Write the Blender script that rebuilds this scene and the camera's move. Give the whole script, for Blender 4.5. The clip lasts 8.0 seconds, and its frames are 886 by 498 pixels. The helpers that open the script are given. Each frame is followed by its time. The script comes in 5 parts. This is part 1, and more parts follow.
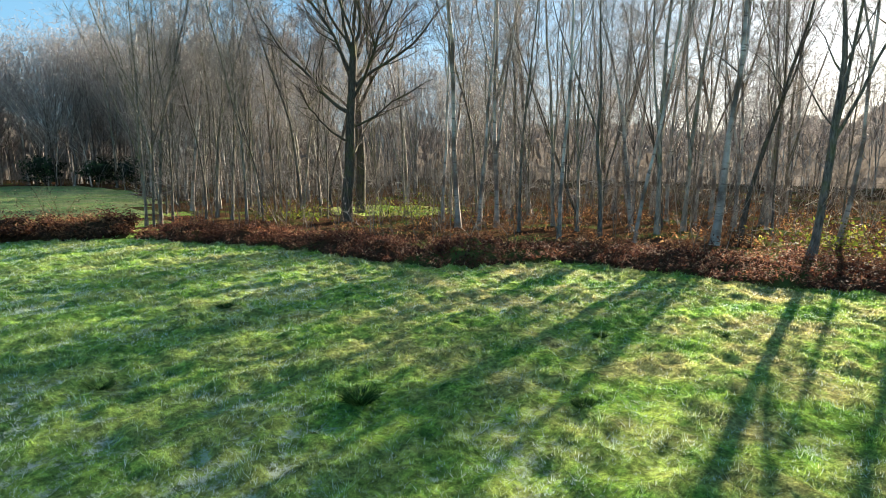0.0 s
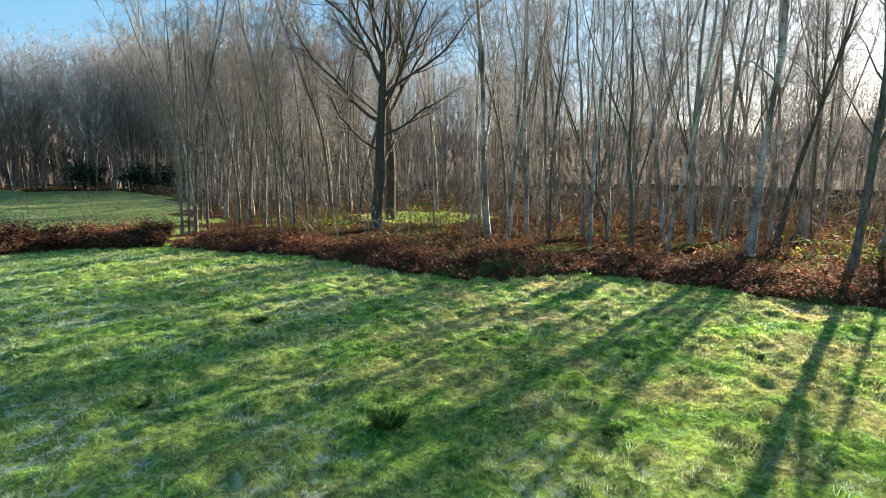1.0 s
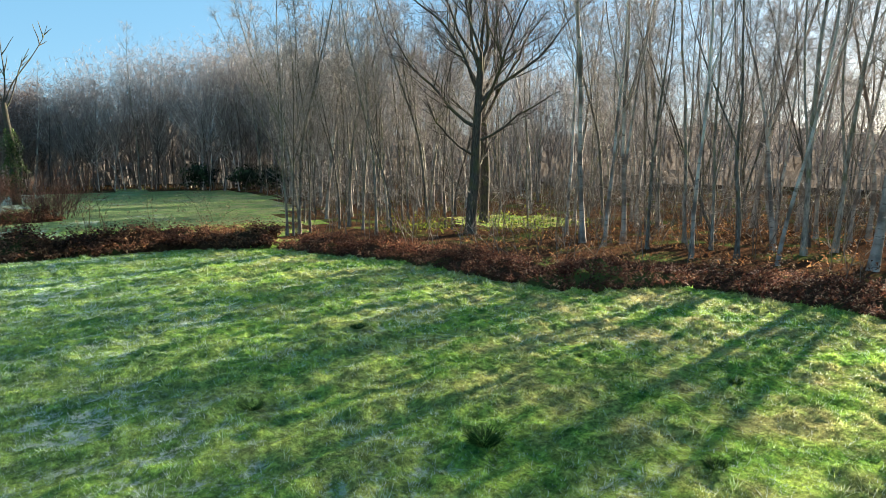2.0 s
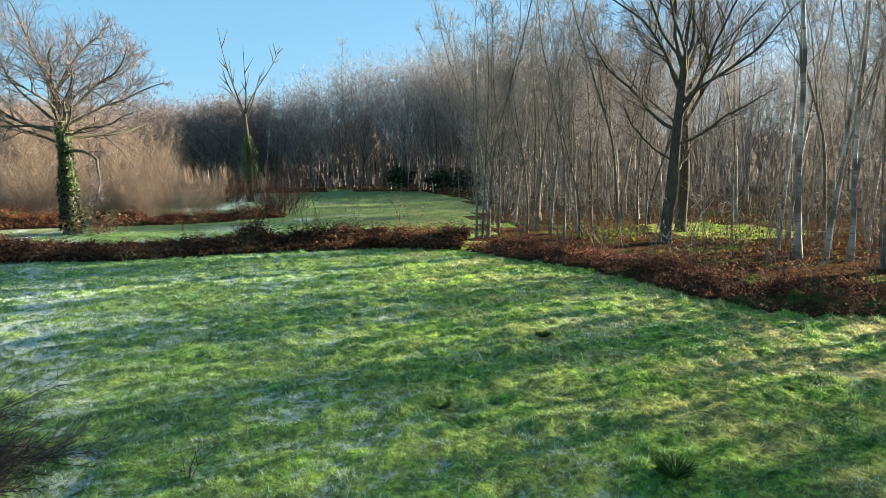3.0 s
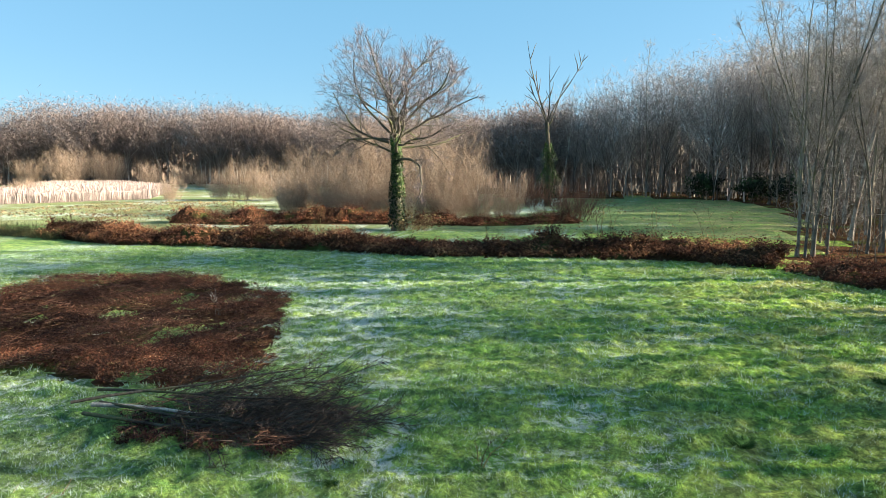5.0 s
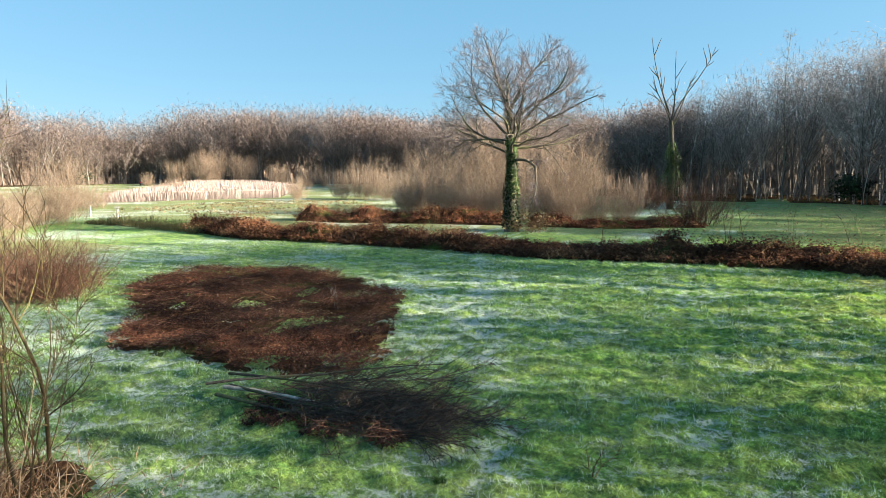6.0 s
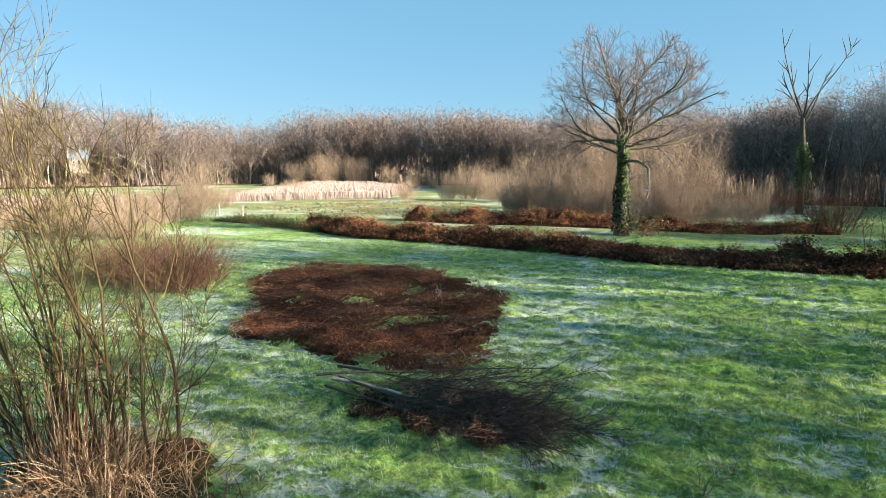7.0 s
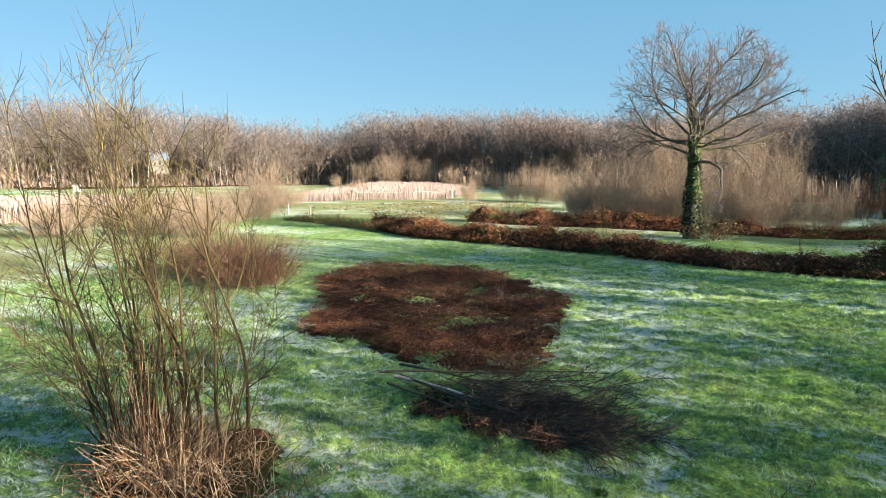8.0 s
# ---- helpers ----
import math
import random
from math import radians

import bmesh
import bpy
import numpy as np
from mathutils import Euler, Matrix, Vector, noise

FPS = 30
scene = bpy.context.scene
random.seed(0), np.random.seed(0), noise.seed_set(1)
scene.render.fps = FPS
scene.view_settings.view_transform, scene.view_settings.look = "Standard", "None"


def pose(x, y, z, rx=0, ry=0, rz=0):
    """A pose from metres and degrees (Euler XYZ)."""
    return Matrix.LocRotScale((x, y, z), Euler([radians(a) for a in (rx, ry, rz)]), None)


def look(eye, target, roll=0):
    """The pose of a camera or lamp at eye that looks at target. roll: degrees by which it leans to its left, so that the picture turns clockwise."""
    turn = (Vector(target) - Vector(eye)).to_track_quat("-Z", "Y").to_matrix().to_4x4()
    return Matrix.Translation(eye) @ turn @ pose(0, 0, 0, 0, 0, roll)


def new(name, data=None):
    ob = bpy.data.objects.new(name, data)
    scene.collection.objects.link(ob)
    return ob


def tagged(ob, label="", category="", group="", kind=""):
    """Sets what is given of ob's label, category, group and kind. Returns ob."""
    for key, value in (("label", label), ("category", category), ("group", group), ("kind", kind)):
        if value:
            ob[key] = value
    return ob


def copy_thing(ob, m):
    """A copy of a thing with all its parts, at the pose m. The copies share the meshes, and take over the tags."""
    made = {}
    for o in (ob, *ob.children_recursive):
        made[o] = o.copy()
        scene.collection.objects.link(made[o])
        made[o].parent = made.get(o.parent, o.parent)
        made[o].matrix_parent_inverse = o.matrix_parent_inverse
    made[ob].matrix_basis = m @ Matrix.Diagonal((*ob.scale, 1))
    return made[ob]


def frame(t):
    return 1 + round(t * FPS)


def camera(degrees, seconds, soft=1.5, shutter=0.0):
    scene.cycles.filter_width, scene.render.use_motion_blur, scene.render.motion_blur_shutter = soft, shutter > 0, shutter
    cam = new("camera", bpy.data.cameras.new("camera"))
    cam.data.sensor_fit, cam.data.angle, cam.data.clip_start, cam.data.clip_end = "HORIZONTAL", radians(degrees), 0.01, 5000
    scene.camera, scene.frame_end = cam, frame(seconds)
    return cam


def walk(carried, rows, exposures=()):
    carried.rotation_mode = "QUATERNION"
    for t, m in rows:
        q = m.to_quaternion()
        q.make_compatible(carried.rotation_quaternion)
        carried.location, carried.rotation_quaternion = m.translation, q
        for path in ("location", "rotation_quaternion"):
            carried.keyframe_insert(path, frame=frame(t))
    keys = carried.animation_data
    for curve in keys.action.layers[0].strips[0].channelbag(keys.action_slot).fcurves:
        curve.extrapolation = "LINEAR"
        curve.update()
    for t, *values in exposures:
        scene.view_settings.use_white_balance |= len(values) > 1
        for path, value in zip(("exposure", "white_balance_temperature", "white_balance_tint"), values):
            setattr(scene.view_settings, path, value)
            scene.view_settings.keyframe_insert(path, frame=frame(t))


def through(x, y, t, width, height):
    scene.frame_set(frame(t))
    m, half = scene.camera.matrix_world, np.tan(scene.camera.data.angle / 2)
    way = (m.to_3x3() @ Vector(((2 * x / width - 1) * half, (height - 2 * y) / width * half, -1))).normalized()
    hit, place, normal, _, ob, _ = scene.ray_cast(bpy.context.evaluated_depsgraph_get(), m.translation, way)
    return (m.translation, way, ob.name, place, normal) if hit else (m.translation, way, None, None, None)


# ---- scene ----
cam = camera(71.27, 8.0, 0.7)
PATH = [
    (0, (0.330, 0.056, 3.448), (6.731, 7.606, 2.026), 0.21),
    (0.5, (0.338, 0.055, 3.634), (6.635, 7.695, 2.229), 0.15),
    (1, (0.335, 0.052, 3.792), (6.368, 7.904, 2.396), 0.02),
    (1.2, (0.328, 0.050, 3.853), (6.243, 7.991, 2.456), 0.04),
    (2.3, (0.124, 0.002, 4.219), (4.180, 9.033, 2.807), -0.10),
    (2.5, (0.113, -0.000, 4.250), (3.573, 9.276, 2.846), -0.08),
    (3, (0.093, -0.003, 4.307), (2.114, 9.693, 2.922), -0.08),
    (3.5, (0.068, 0.005, 4.333), (0.808, 9.884, 2.968), -0.08),
    (4, (0.047, -0.006, 4.368), (-0.468, 9.889, 3.015), -0.11),
    (4.5, (0.025, -0.031, 4.405), (-1.535, 9.756, 3.067), -0.08),
    (4.7, (0.015, -0.036, 4.414), (-1.944, 9.681, 3.092), -0.06),
    (5.8, (-0.021, 0.019, 4.404), (-4.019, 9.095, 3.125), 0.08),
    (6, (-0.024, 0.024, 4.402), (-4.296, 8.973, 3.117), 0.05),
    (6.5, (-0.022, 0.035, 4.396), (-5.059, 8.580, 3.123), 0.03),
    (7, (-0.018, 0.029, 4.397), (-5.755, 8.122, 3.135), 0.08),
    (7.5, (-0.006, 0.023, 4.395), (-6.325, 7.673, 3.144), 0.14),
    (7.8, (-0.001, 0.004, 4.399), (-6.498, 7.503, 3.150), 0.14),
    (8, (0.000, 0.000, 4.400), (-6.530, 7.470, 3.151), 0.14),
]
EXPOSURES = [(0, 2.5), (3.5, 2.55), (6.5, 2.42), (8, 2.32)]
walk(cam, [(t, look(eye, target, roll)) for t, eye, target, roll in PATH], EXPOSURES)

# ---- light: low winter sun behind the wood, clear sky ----
SUN_EL, SUN_AZ = radians(18), radians(75.3)  # azimuth from +y towards +x
world = bpy.data.worlds.new("world")
scene.world = world
world.use_nodes = True
sky = world.node_tree.nodes.new("ShaderNodeTexSky")
sky.sky_type, sky.sun_disc = "NISHITA", False
sky.sun_elevation, sky.sun_rotation = SUN_EL, SUN_AZ
sky.air_density, sky.dust_density, sky.ozone_density = 0.8, 0.6, 1.5
back = world.node_tree.nodes["Background"]
haze = world.node_tree.nodes.new("ShaderNodeMix")  # clear air with an even thin haze
haze.data_type = "RGBA"
haze.inputs[0].default_value, haze.inputs[7].default_value = 0.72, (0.72, 1.95, 2.9, 1)
world.node_tree.links.new(sky.outputs[0], haze.inputs[6])
world.node_tree.links.new(haze.outputs[2], back.inputs[0])
back.inputs[1].default_value = 0.05
sun = new("sun", bpy.data.lights.new("sun", "SUN"))
sun.data.energy, sun.data.angle, sun.data.color = 5.0, radians(0.5), (1.0, 0.88, 0.68)
to_sun = Vector((math.sin(SUN_AZ) * math.cos(SUN_EL), math.cos(SUN_AZ) * math.cos(SUN_EL), math.sin(SUN_EL)))
sun.matrix_world = look(to_sun * 60, (0, 0, 0))


# ---- materials ----
def material(name, rough=0.85):
    m = bpy.data.materials.new(name)
    m.use_nodes = True
    nt = m.node_tree
    b = nt.nodes["Principled BSDF"]
    b.inputs["Roughness"].default_value = rough
    b.inputs["Specular IOR Level"].default_value = 0.12
    return m, nt, b


def noise_node(nt, vec, scale, detail=4.0, rough=0.55):
    n = nt.nodes.new("ShaderNodeTexNoise")
    n.inputs["Scale"].default_value, n.inputs["Detail"].default_value, n.inputs["Roughness"].default_value = scale, detail, rough
    nt.links.new(vec, n.inputs["Vector"])
    return n.outputs["Fac"]


def ramp(nt, fac, stops):
    r = nt.nodes.new("ShaderNodeValToRGB")
    e = r.color_ramp.elements
    while len(e) < len(stops):
        e.new(0.5)
    for n, (at, col) in enumerate(stops):
        e[n].position, e[n].color = at, (*col, 1) if len(col) == 3 else (col[0],) * 3 + (1,)
    nt.links.new(fac, r.inputs[0])
    return r.outputs[0]


def mix(nt, fac, a, b, blend="MIX"):
    m = nt.nodes.new("ShaderNodeMix")
    m.data_type, m.blend_type = "RGBA", blend
    for sock, v in ((m.inputs[0], fac), (m.inputs[6], a), (m.inputs[7], b)):
        if hasattr(v, "links"):
            nt.links.new(v, sock)
        elif isinstance(v, tuple):
            sock.default_value = (*v, 1)
        else:
            sock.default_value = v
    return m.outputs[2]


def maths(nt, op, a, b):
    m = nt.nodes.new("ShaderNodeMath")
    m.operation = op
    for sock, v in ((m.inputs[0], a), (m.inputs[1], b)):
        if hasattr(v, "links"):
            nt.links.new(v, sock)
        else:
            sock.default_value = v
    return m.outputs[0]


def world_place(nt):
    return nt.nodes.new("ShaderNodeNewGeometry").outputs["Position"]


def bump(nt, b, height, strength, dist):
    n = nt.nodes.new("ShaderNodeBump")
    n.inputs["Strength"].default_value, n.inputs["Distance"].default_value = strength, dist
    nt.links.new(height, n.inputs["Height"])
    nt.links.new(n.outputs[0], b.inputs["Normal"])


def frost_mask(nt, p):
    """Patches of hoar frost: broad drifts broken up by tussocks."""
    broad = ramp(nt, noise_node(nt, p, 0.16, 3), [(0.34, (0.0,)), (0.6, (1.0,))])
    fine = ramp(nt, noise_node(nt, p, 5.5, 8, 0.85), [(0.40, (0.12,)), (0.56, (1.0,))])
    x = nt.nodes.new("ShaderNodeSeparateXYZ")
    nt.links.new(p, x.inputs[0])
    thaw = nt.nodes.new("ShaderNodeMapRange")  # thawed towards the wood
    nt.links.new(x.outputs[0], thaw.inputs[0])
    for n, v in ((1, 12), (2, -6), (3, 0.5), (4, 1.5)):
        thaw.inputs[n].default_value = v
    hollow = nt.nodes.new("ShaderNodeMapRange")  # it lies in the hollows between tussocks
    nt.links.new(x.outputs[2], hollow.inputs[0])
    for n, v in ((1, 0.05), (2, -0.035), (3, 0.25), (4, 1.3)):
        hollow.inputs[n].default_value = v
    both = maths(nt, "MULTIPLY", maths(nt, "ADD", maths(nt, "MULTIPLY", broad, 0.8), 0.2), fine)
    across = nt.nodes.new("ShaderNodeVectorMath")  # a trodden line over the meadow where the frost lies thick
    across.operation = "DOT_PRODUCT"
    nt.links.new(p, across.inputs[0])
    across.inputs[1].default_value = (0.92, 0.39, 0)
    sway = maths(nt, "ADD", maths(nt, "SUBTRACT", across.outputs["Value"], 0.65), maths(nt, "MULTIPLY", noise_node(nt, p, 0.6, 3), 0.6))
    trod = ramp(nt, maths(nt, "ABSOLUTE", maths(nt, "SUBTRACT", sway, 0.05), 0.0), [(0.1, (0.5,)), (0.55, (0.0,))])
    both = maths(nt, "ADD", both, maths(nt, "MULTIPLY", trod, fine))
    both = maths(nt, "MULTIPLY", both, hollow.outputs[0])
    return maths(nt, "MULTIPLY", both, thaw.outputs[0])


def turf_colour(nt, p):
    green = ramp(nt, noise_node(nt, p, 1.5, 7, 0.68), [(0.33, (0.05, 0.135, 0.024)), (0.5, (0.165, 0.3, 0.048)), (0.67, (0.36, 0.49, 0.085))])
    x = nt.nodes.new("ShaderNodeSeparateXYZ")
    nt.links.new(p, x.inputs[0])
    worn = nt.nodes.new("ShaderNodeMapRange")  # poorer, dry turf near the wood
    nt.links.new(x.outputs[0], worn.inputs[0])
    for n, v in ((1, 0), (2, 12), (3, 0.25), (4, 1)):
        worn.inputs[n].default_value = v
    dry = ramp(nt, noise_node(nt, p, 0.5, 6, 0.7), [(0.42, (0.0,)), (0.6, (0.85,))])
    c = mix(nt, maths(nt, "MULTIPLY", dry, worn.outputs[0]), green, (0.38, 0.31, 0.14))
    grain = ramp(nt, noise_node(nt, p, 6.5, 4, 0.7), [(0.37, (0.55,)), (0.5, (1.0,)), (0.62, (1.6,))])
    c = mix(nt, 1.0, c, grain, "MULTIPLY")
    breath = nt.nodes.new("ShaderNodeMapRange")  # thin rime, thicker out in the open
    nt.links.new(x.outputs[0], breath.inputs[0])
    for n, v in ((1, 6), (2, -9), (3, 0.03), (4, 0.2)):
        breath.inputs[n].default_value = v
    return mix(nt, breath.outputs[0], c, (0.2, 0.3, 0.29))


def leafy(nt, b, colour, through=0.4):
    """A thin leaf or blade: light shines through it."""
    t = nt.nodes.new("ShaderNodeBsdfTranslucent")
    m = nt.nodes.new("ShaderNodeMixShader")
    m.inputs[0].default_value = through
    nt.links.new(colour, b.inputs["Base Color"])
    nt.links.new(colour, t.inputs[0])
    nt.links.new(b.outputs[0], m.inputs[1])
    nt.links.new(t.outputs[0], m.inputs[2])
    nt.links.new(m.outputs[0], nt.nodes["Material Output"].inputs[0])


def turf_material(name="turf", straw=0.0, tone=(0.36, 0.32, 0.14), white=0.0):
    m, nt, b = material(name, 0.9)
    b.inputs["Specular IOR Level"].default_value = 0.0
    p = world_place(nt)
    # Random speckle put into the colour for shaded gaps and lit blade tips.
    gap_speckle = ramp(nt, noise_node(nt, p, 19, 6, 0.8), [(0.36, (0.55,)), (0.5, (0.9,)), (0.64, (1.3,))])
    c = mix(nt, 1.0, turf_colour(nt, p), gap_speckle, "MULTIPLY")
    # Straw patches; for the second meadow, a dull tone that holds the wood's shade.
    if straw:
        c = mix(nt, ramp(nt, noise_node(nt, p, 0.12, 5, 0.6), [(0.35, (straw * 0.5,)), (0.6, (straw,))]), c, tone)
    grit = noise_node(nt, p, 15, 6, 0.8)
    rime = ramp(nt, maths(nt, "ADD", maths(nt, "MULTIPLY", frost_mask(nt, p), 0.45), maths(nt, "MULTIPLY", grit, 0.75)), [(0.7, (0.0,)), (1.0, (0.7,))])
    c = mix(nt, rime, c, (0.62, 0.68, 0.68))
    if white:
        c = mix(nt, ramp(nt, noise_node(nt, p, 0.2, 6, 0.7), [(0.35, (white * 0.3,)), (0.6, (white,))]), c, (0.42, 0.46, 0.4))
    nt.links.new(c, b.inputs["Base Color"])
    bump(nt, b, noise_node(nt, p, 14, 7, 0.78), 1.0, 0.12)
    return m


def blade_material():
    m, nt, b = material("grass_blades", 0.6)
    p = world_place(nt)
    island = nt.nodes.new("ShaderNodeNewGeometry").outputs["Random Per Island"]
    c = mix(nt, 1.0, turf_colour(nt, p), ramp(nt, island, [(0.0, (0.7, 0.75, 0.6)), (0.5, (1.4, 1.4, 1.25)), (1.0, (2.0, 1.9, 1.6))]), "MULTIPLY")
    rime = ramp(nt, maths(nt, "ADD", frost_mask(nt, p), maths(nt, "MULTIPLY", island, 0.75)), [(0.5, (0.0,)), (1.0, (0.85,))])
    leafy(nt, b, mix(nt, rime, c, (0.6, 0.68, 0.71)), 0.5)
    return m


def litter_material():
    m, nt, b = material("leaf_litter", 0.95)
    b.inputs["Specular IOR Level"].default_value = 0.0
    p = world_place(nt)
    c = ramp(nt, noise_node(nt, p, 5, 8, 0.75), [(0.3, (0.02, 0.012, 0.008)), (0.5, (0.055, 0.03, 0.018)), (0.7, (0.12, 0.065, 0.035))])
    c = mix(nt, ramp(nt, noise_node(nt, p, 0.35, 4), [(0.52, (0.0,)), (0.68, (0.8,))]), c, (0.07, 0.11, 0.03))
    nt.links.new(c, b.inputs["Base Color"])
    bump(nt, b, noise_node(nt, p, 14, 6, 0.7), 1.0, 0.06)
    return m


def leaf_material(name, stops, through=0.3, rough=0.75):
    m, nt, b = material(name, rough)
    geo = nt.nodes.new("ShaderNodeNewGeometry")
    c = ramp(nt, geo.outputs["Random Per Island"], stops)
    broad = ramp(nt, noise_node(nt, geo.outputs["Position"], 0.45, 4, 0.6), [(0.36, (0.22, 0.2, 0.22)), (0.5, (0.75, 0.72, 0.72)), (0.64, (1.8, 1.75, 1.6))])
    leafy(nt, b, mix(nt, 1.0, c, broad, "MULTIPLY"), through)
    return m


def bark_material(name, dark, light, moss=0.0, stretch=0.25, scale=14):
    m, nt, b = material(name, 0.9)
    tex = nt.nodes.new("ShaderNodeTexCoord")
    mp = nt.nodes.new("ShaderNodeMapping")
    mp.inputs["Scale"].default_value = (1, 1, stretch)
    nt.links.new(tex.outputs["Object"], mp.inputs[0])
    n = noise_node(nt, mp.outputs[0], scale, 6, 0.7)
    c = ramp(nt, n, [(0.35, dark), (0.68, light)])
    blotch = noise_node(nt, tex.outputs["Object"], 1.3, 4)
    if moss:
        c = mix(nt, ramp(nt, blotch, [(0.5, (0.0,)), (0.65, (moss,))]), c, (0.11, 0.125, 0.04))
    rnd = nt.nodes.new("ShaderNodeObjectInfo").outputs["Random"]
    c = mix(nt, 1.0, c, ramp(nt, rnd, [(0.0, (0.7,)), (1.0, (1.3,))]), "MULTIPLY")
    nt.links.new(c, b.inputs["Base Color"])
    bump(nt, b, n, 0.8, 0.02)
    return m


def birch_material():
    m, nt, b = material("birch_bark", 0.7)
    tex = nt.nodes.new("ShaderNodeTexCoord")
    mp = nt.nodes.new("ShaderNodeMapping")
    mp.inputs["Scale"].default_value = (1.2, 1.2, 7)
    nt.links.new(tex.outputs["Object"], mp.inputs[0])
    bands = ramp(nt, noise_node(nt, mp.outputs[0], 1.6, 5, 0.7), [(0.36, (0.0,)), (0.44, (1.0,))])
    c = mix(nt, bands, (0.07, 0.058, 0.048), (0.62, 0.58, 0.52))
    rough = ramp(nt, noise_node(nt, tex.outputs["Object"], 0.7, 4), [(0.4, (1.0,)), (0.62, (0.1,))])
    c = mix(nt, rough, c, (0.15, 0.12, 0.1))
    nt.links.new(c, b.inputs["Base Color"])
    return m


def stem_material(name, stops, through=0.0):
    m, nt, b = material(name, 0.7)
    geo = nt.nodes.new("ShaderNodeNewGeometry")
    c = ramp(nt, geo.outputs["Random Per Island"], stops)
    grain = ramp(nt, noise_node(nt, geo.outputs["Position"], 7, 4), [(0.3, (0.65,)), (0.7, (1.25,))])
    c = mix(nt, 1.0, c, grain, "MULTIPLY")
    nt.links.new(c, b.inputs["Base Color"])
    if through:
        leafy(nt, b, c, through)
    return m


def thicket_material(name, dark, light, through):
    """Massed twigs: streaked brown, half of the light sifts through."""
    m, nt, b = material(name, 0.95)
    mp = nt.nodes.new("ShaderNodeMapping")
    mp.inputs["Scale"].default_value = (1, 1, 0.5)
    nt.links.new(world_place(nt), mp.inputs[0])
    c = ramp(nt, noise_node(nt, mp.outputs[0], 1.6, 8, 0.75), [(0.35, dark), (0.65, light)])
    leafy(nt, b, c, through)
    return m


# Second meadow's turf: rime, plus the wood's shade put into a dull tone.
TURF, STRAW_TURF, SHADED_RIME_TURF, BLADES, LITTER = turf_material(), turf_material("dry_turf", 0.8, (0.18, 0.17, 0.085), 0.08), turf_material("shaded_rimed_turf", 0.6, (0.1, 0.125, 0.06), 0.12), blade_material(), litter_material()
BIRCH = birch_material()
BARK = bark_material("grey_bark", (0.06, 0.053, 0.045), (0.36, 0.33, 0.28), 0.5, 0.25, 9)
DARK_BARK = bark_material("dark_bark", (0.04, 0.034, 0.029), (0.2, 0.18, 0.155), 0.4, 0.25, 11)
OAK = bark_material("oak_bark", (0.035, 0.03, 0.024), (0.13, 0.115, 0.095), 0.5, 0.2, 18)
TWIG = stem_material("twigs", [(0.0, (0.11, 0.096, 0.09)), (0.6, (0.26, 0.235, 0.222)), (1.0, (0.5, 0.46, 0.43))], 0.25)
OAK_TWIG = stem_material("oak_twigs", [(0.0, (0.11, 0.088, 0.09)), (1.0, (0.27, 0.22, 0.225))], 0.15)
DARK_TWIG = stem_material("dark_twigs", [(0.0, (0.035, 0.026, 0.022)), (1.0, (0.12, 0.09, 0.075))])
FAR_WOOD = stem_material("far_twigs", [(0.0, (0.105, 0.08, 0.076)), (0.5, (0.21, 0.162, 0.15)), (1.0, (0.31, 0.25, 0.233))], 0.35)
FAR_STEM = stem_material("far_stems", [(0.0, (0.06, 0.05, 0.045)), (0.6, (0.2, 0.175, 0.16)), (1.0, (0.6, 0.55, 0.5))])
GREY_WOOD = stem_material("grey_twigs", [(0.0, (0.17, 0.147, 0.142)), (0.6, (0.3, 0.265, 0.257)), (1.0, (0.43, 0.39, 0.375))], 0.35)
WILLOW = stem_material("willow_stems", [(0.0, (0.2, 0.135, 0.1)), (0.5, (0.34, 0.25, 0.185)), (1.0, (0.48, 0.39, 0.31))], 0.35)
UNDER = stem_material("sapling_stems", [(0.0, (0.08, 0.068, 0.057)), (0.7, (0.2, 0.17, 0.145)), (1.0, (0.4, 0.36, 0.31))], 0.2)
RED_STEM = stem_material("red_stems", [(0.0, (0.07, 0.032, 0.024)), (1.0, (0.2, 0.11, 0.075))])
OLIVE_STEM = stem_material("olive_stems", [(0.0, (0.04, 0.026, 0.018)), (0.6, (0.085, 0.062, 0.034)), (0.85, (0.13, 0.11, 0.045)), (1.0, (0.26, 0.22, 0.09))])
STRAW = stem_material("dead_stalks", [(0.0, (0.07, 0.032, 0.019)), (0.45, (0.22, 0.125, 0.075)), (0.75, (0.42, 0.28, 0.18)), (1.0, (0.6, 0.47, 0.33))])
REED = stem_material("reed", [(0.0, (0.27, 0.212, 0.196)), (1.0, (0.36, 0.29, 0.27))])
RUSH = stem_material("rush", [(0.0, (0.045, 0.05, 0.02)), (0.6, (0.11, 0.1, 0.045)), (1.0, (0.2, 0.16, 0.08))])
REED_MASS, _nt, _b = material("reed_mass", 0.95)
_mp = _nt.nodes.new("ShaderNodeMapping")
_mp.inputs["Scale"].default_value = (1, 1, 0.12)
_nt.links.new(world_place(_nt), _mp.inputs[0])
_nt.links.new(ramp(_nt, noise_node(_nt, _mp.outputs[0], 9, 6, 0.7), [(0.3, (0.28, 0.22, 0.203)), (0.7, (0.34, 0.275, 0.255))]), _b.inputs["Base Color"])
THICKET = thicket_material("far_thicket", (0.09, 0.066, 0.053), (0.34, 0.26, 0.215), 0.35)
GREY_THICKET = thicket_material("grey_thicket", (0.09, 0.08, 0.073), (0.27, 0.24, 0.22), 0.2)
BRACKEN = leaf_material("bracken", [(0.0, (0.05, 0.022, 0.015)), (0.45, (0.13, 0.055, 0.034)), (0.8, (0.25, 0.115, 0.06)), (1.0, (0.42, 0.25, 0.14))])
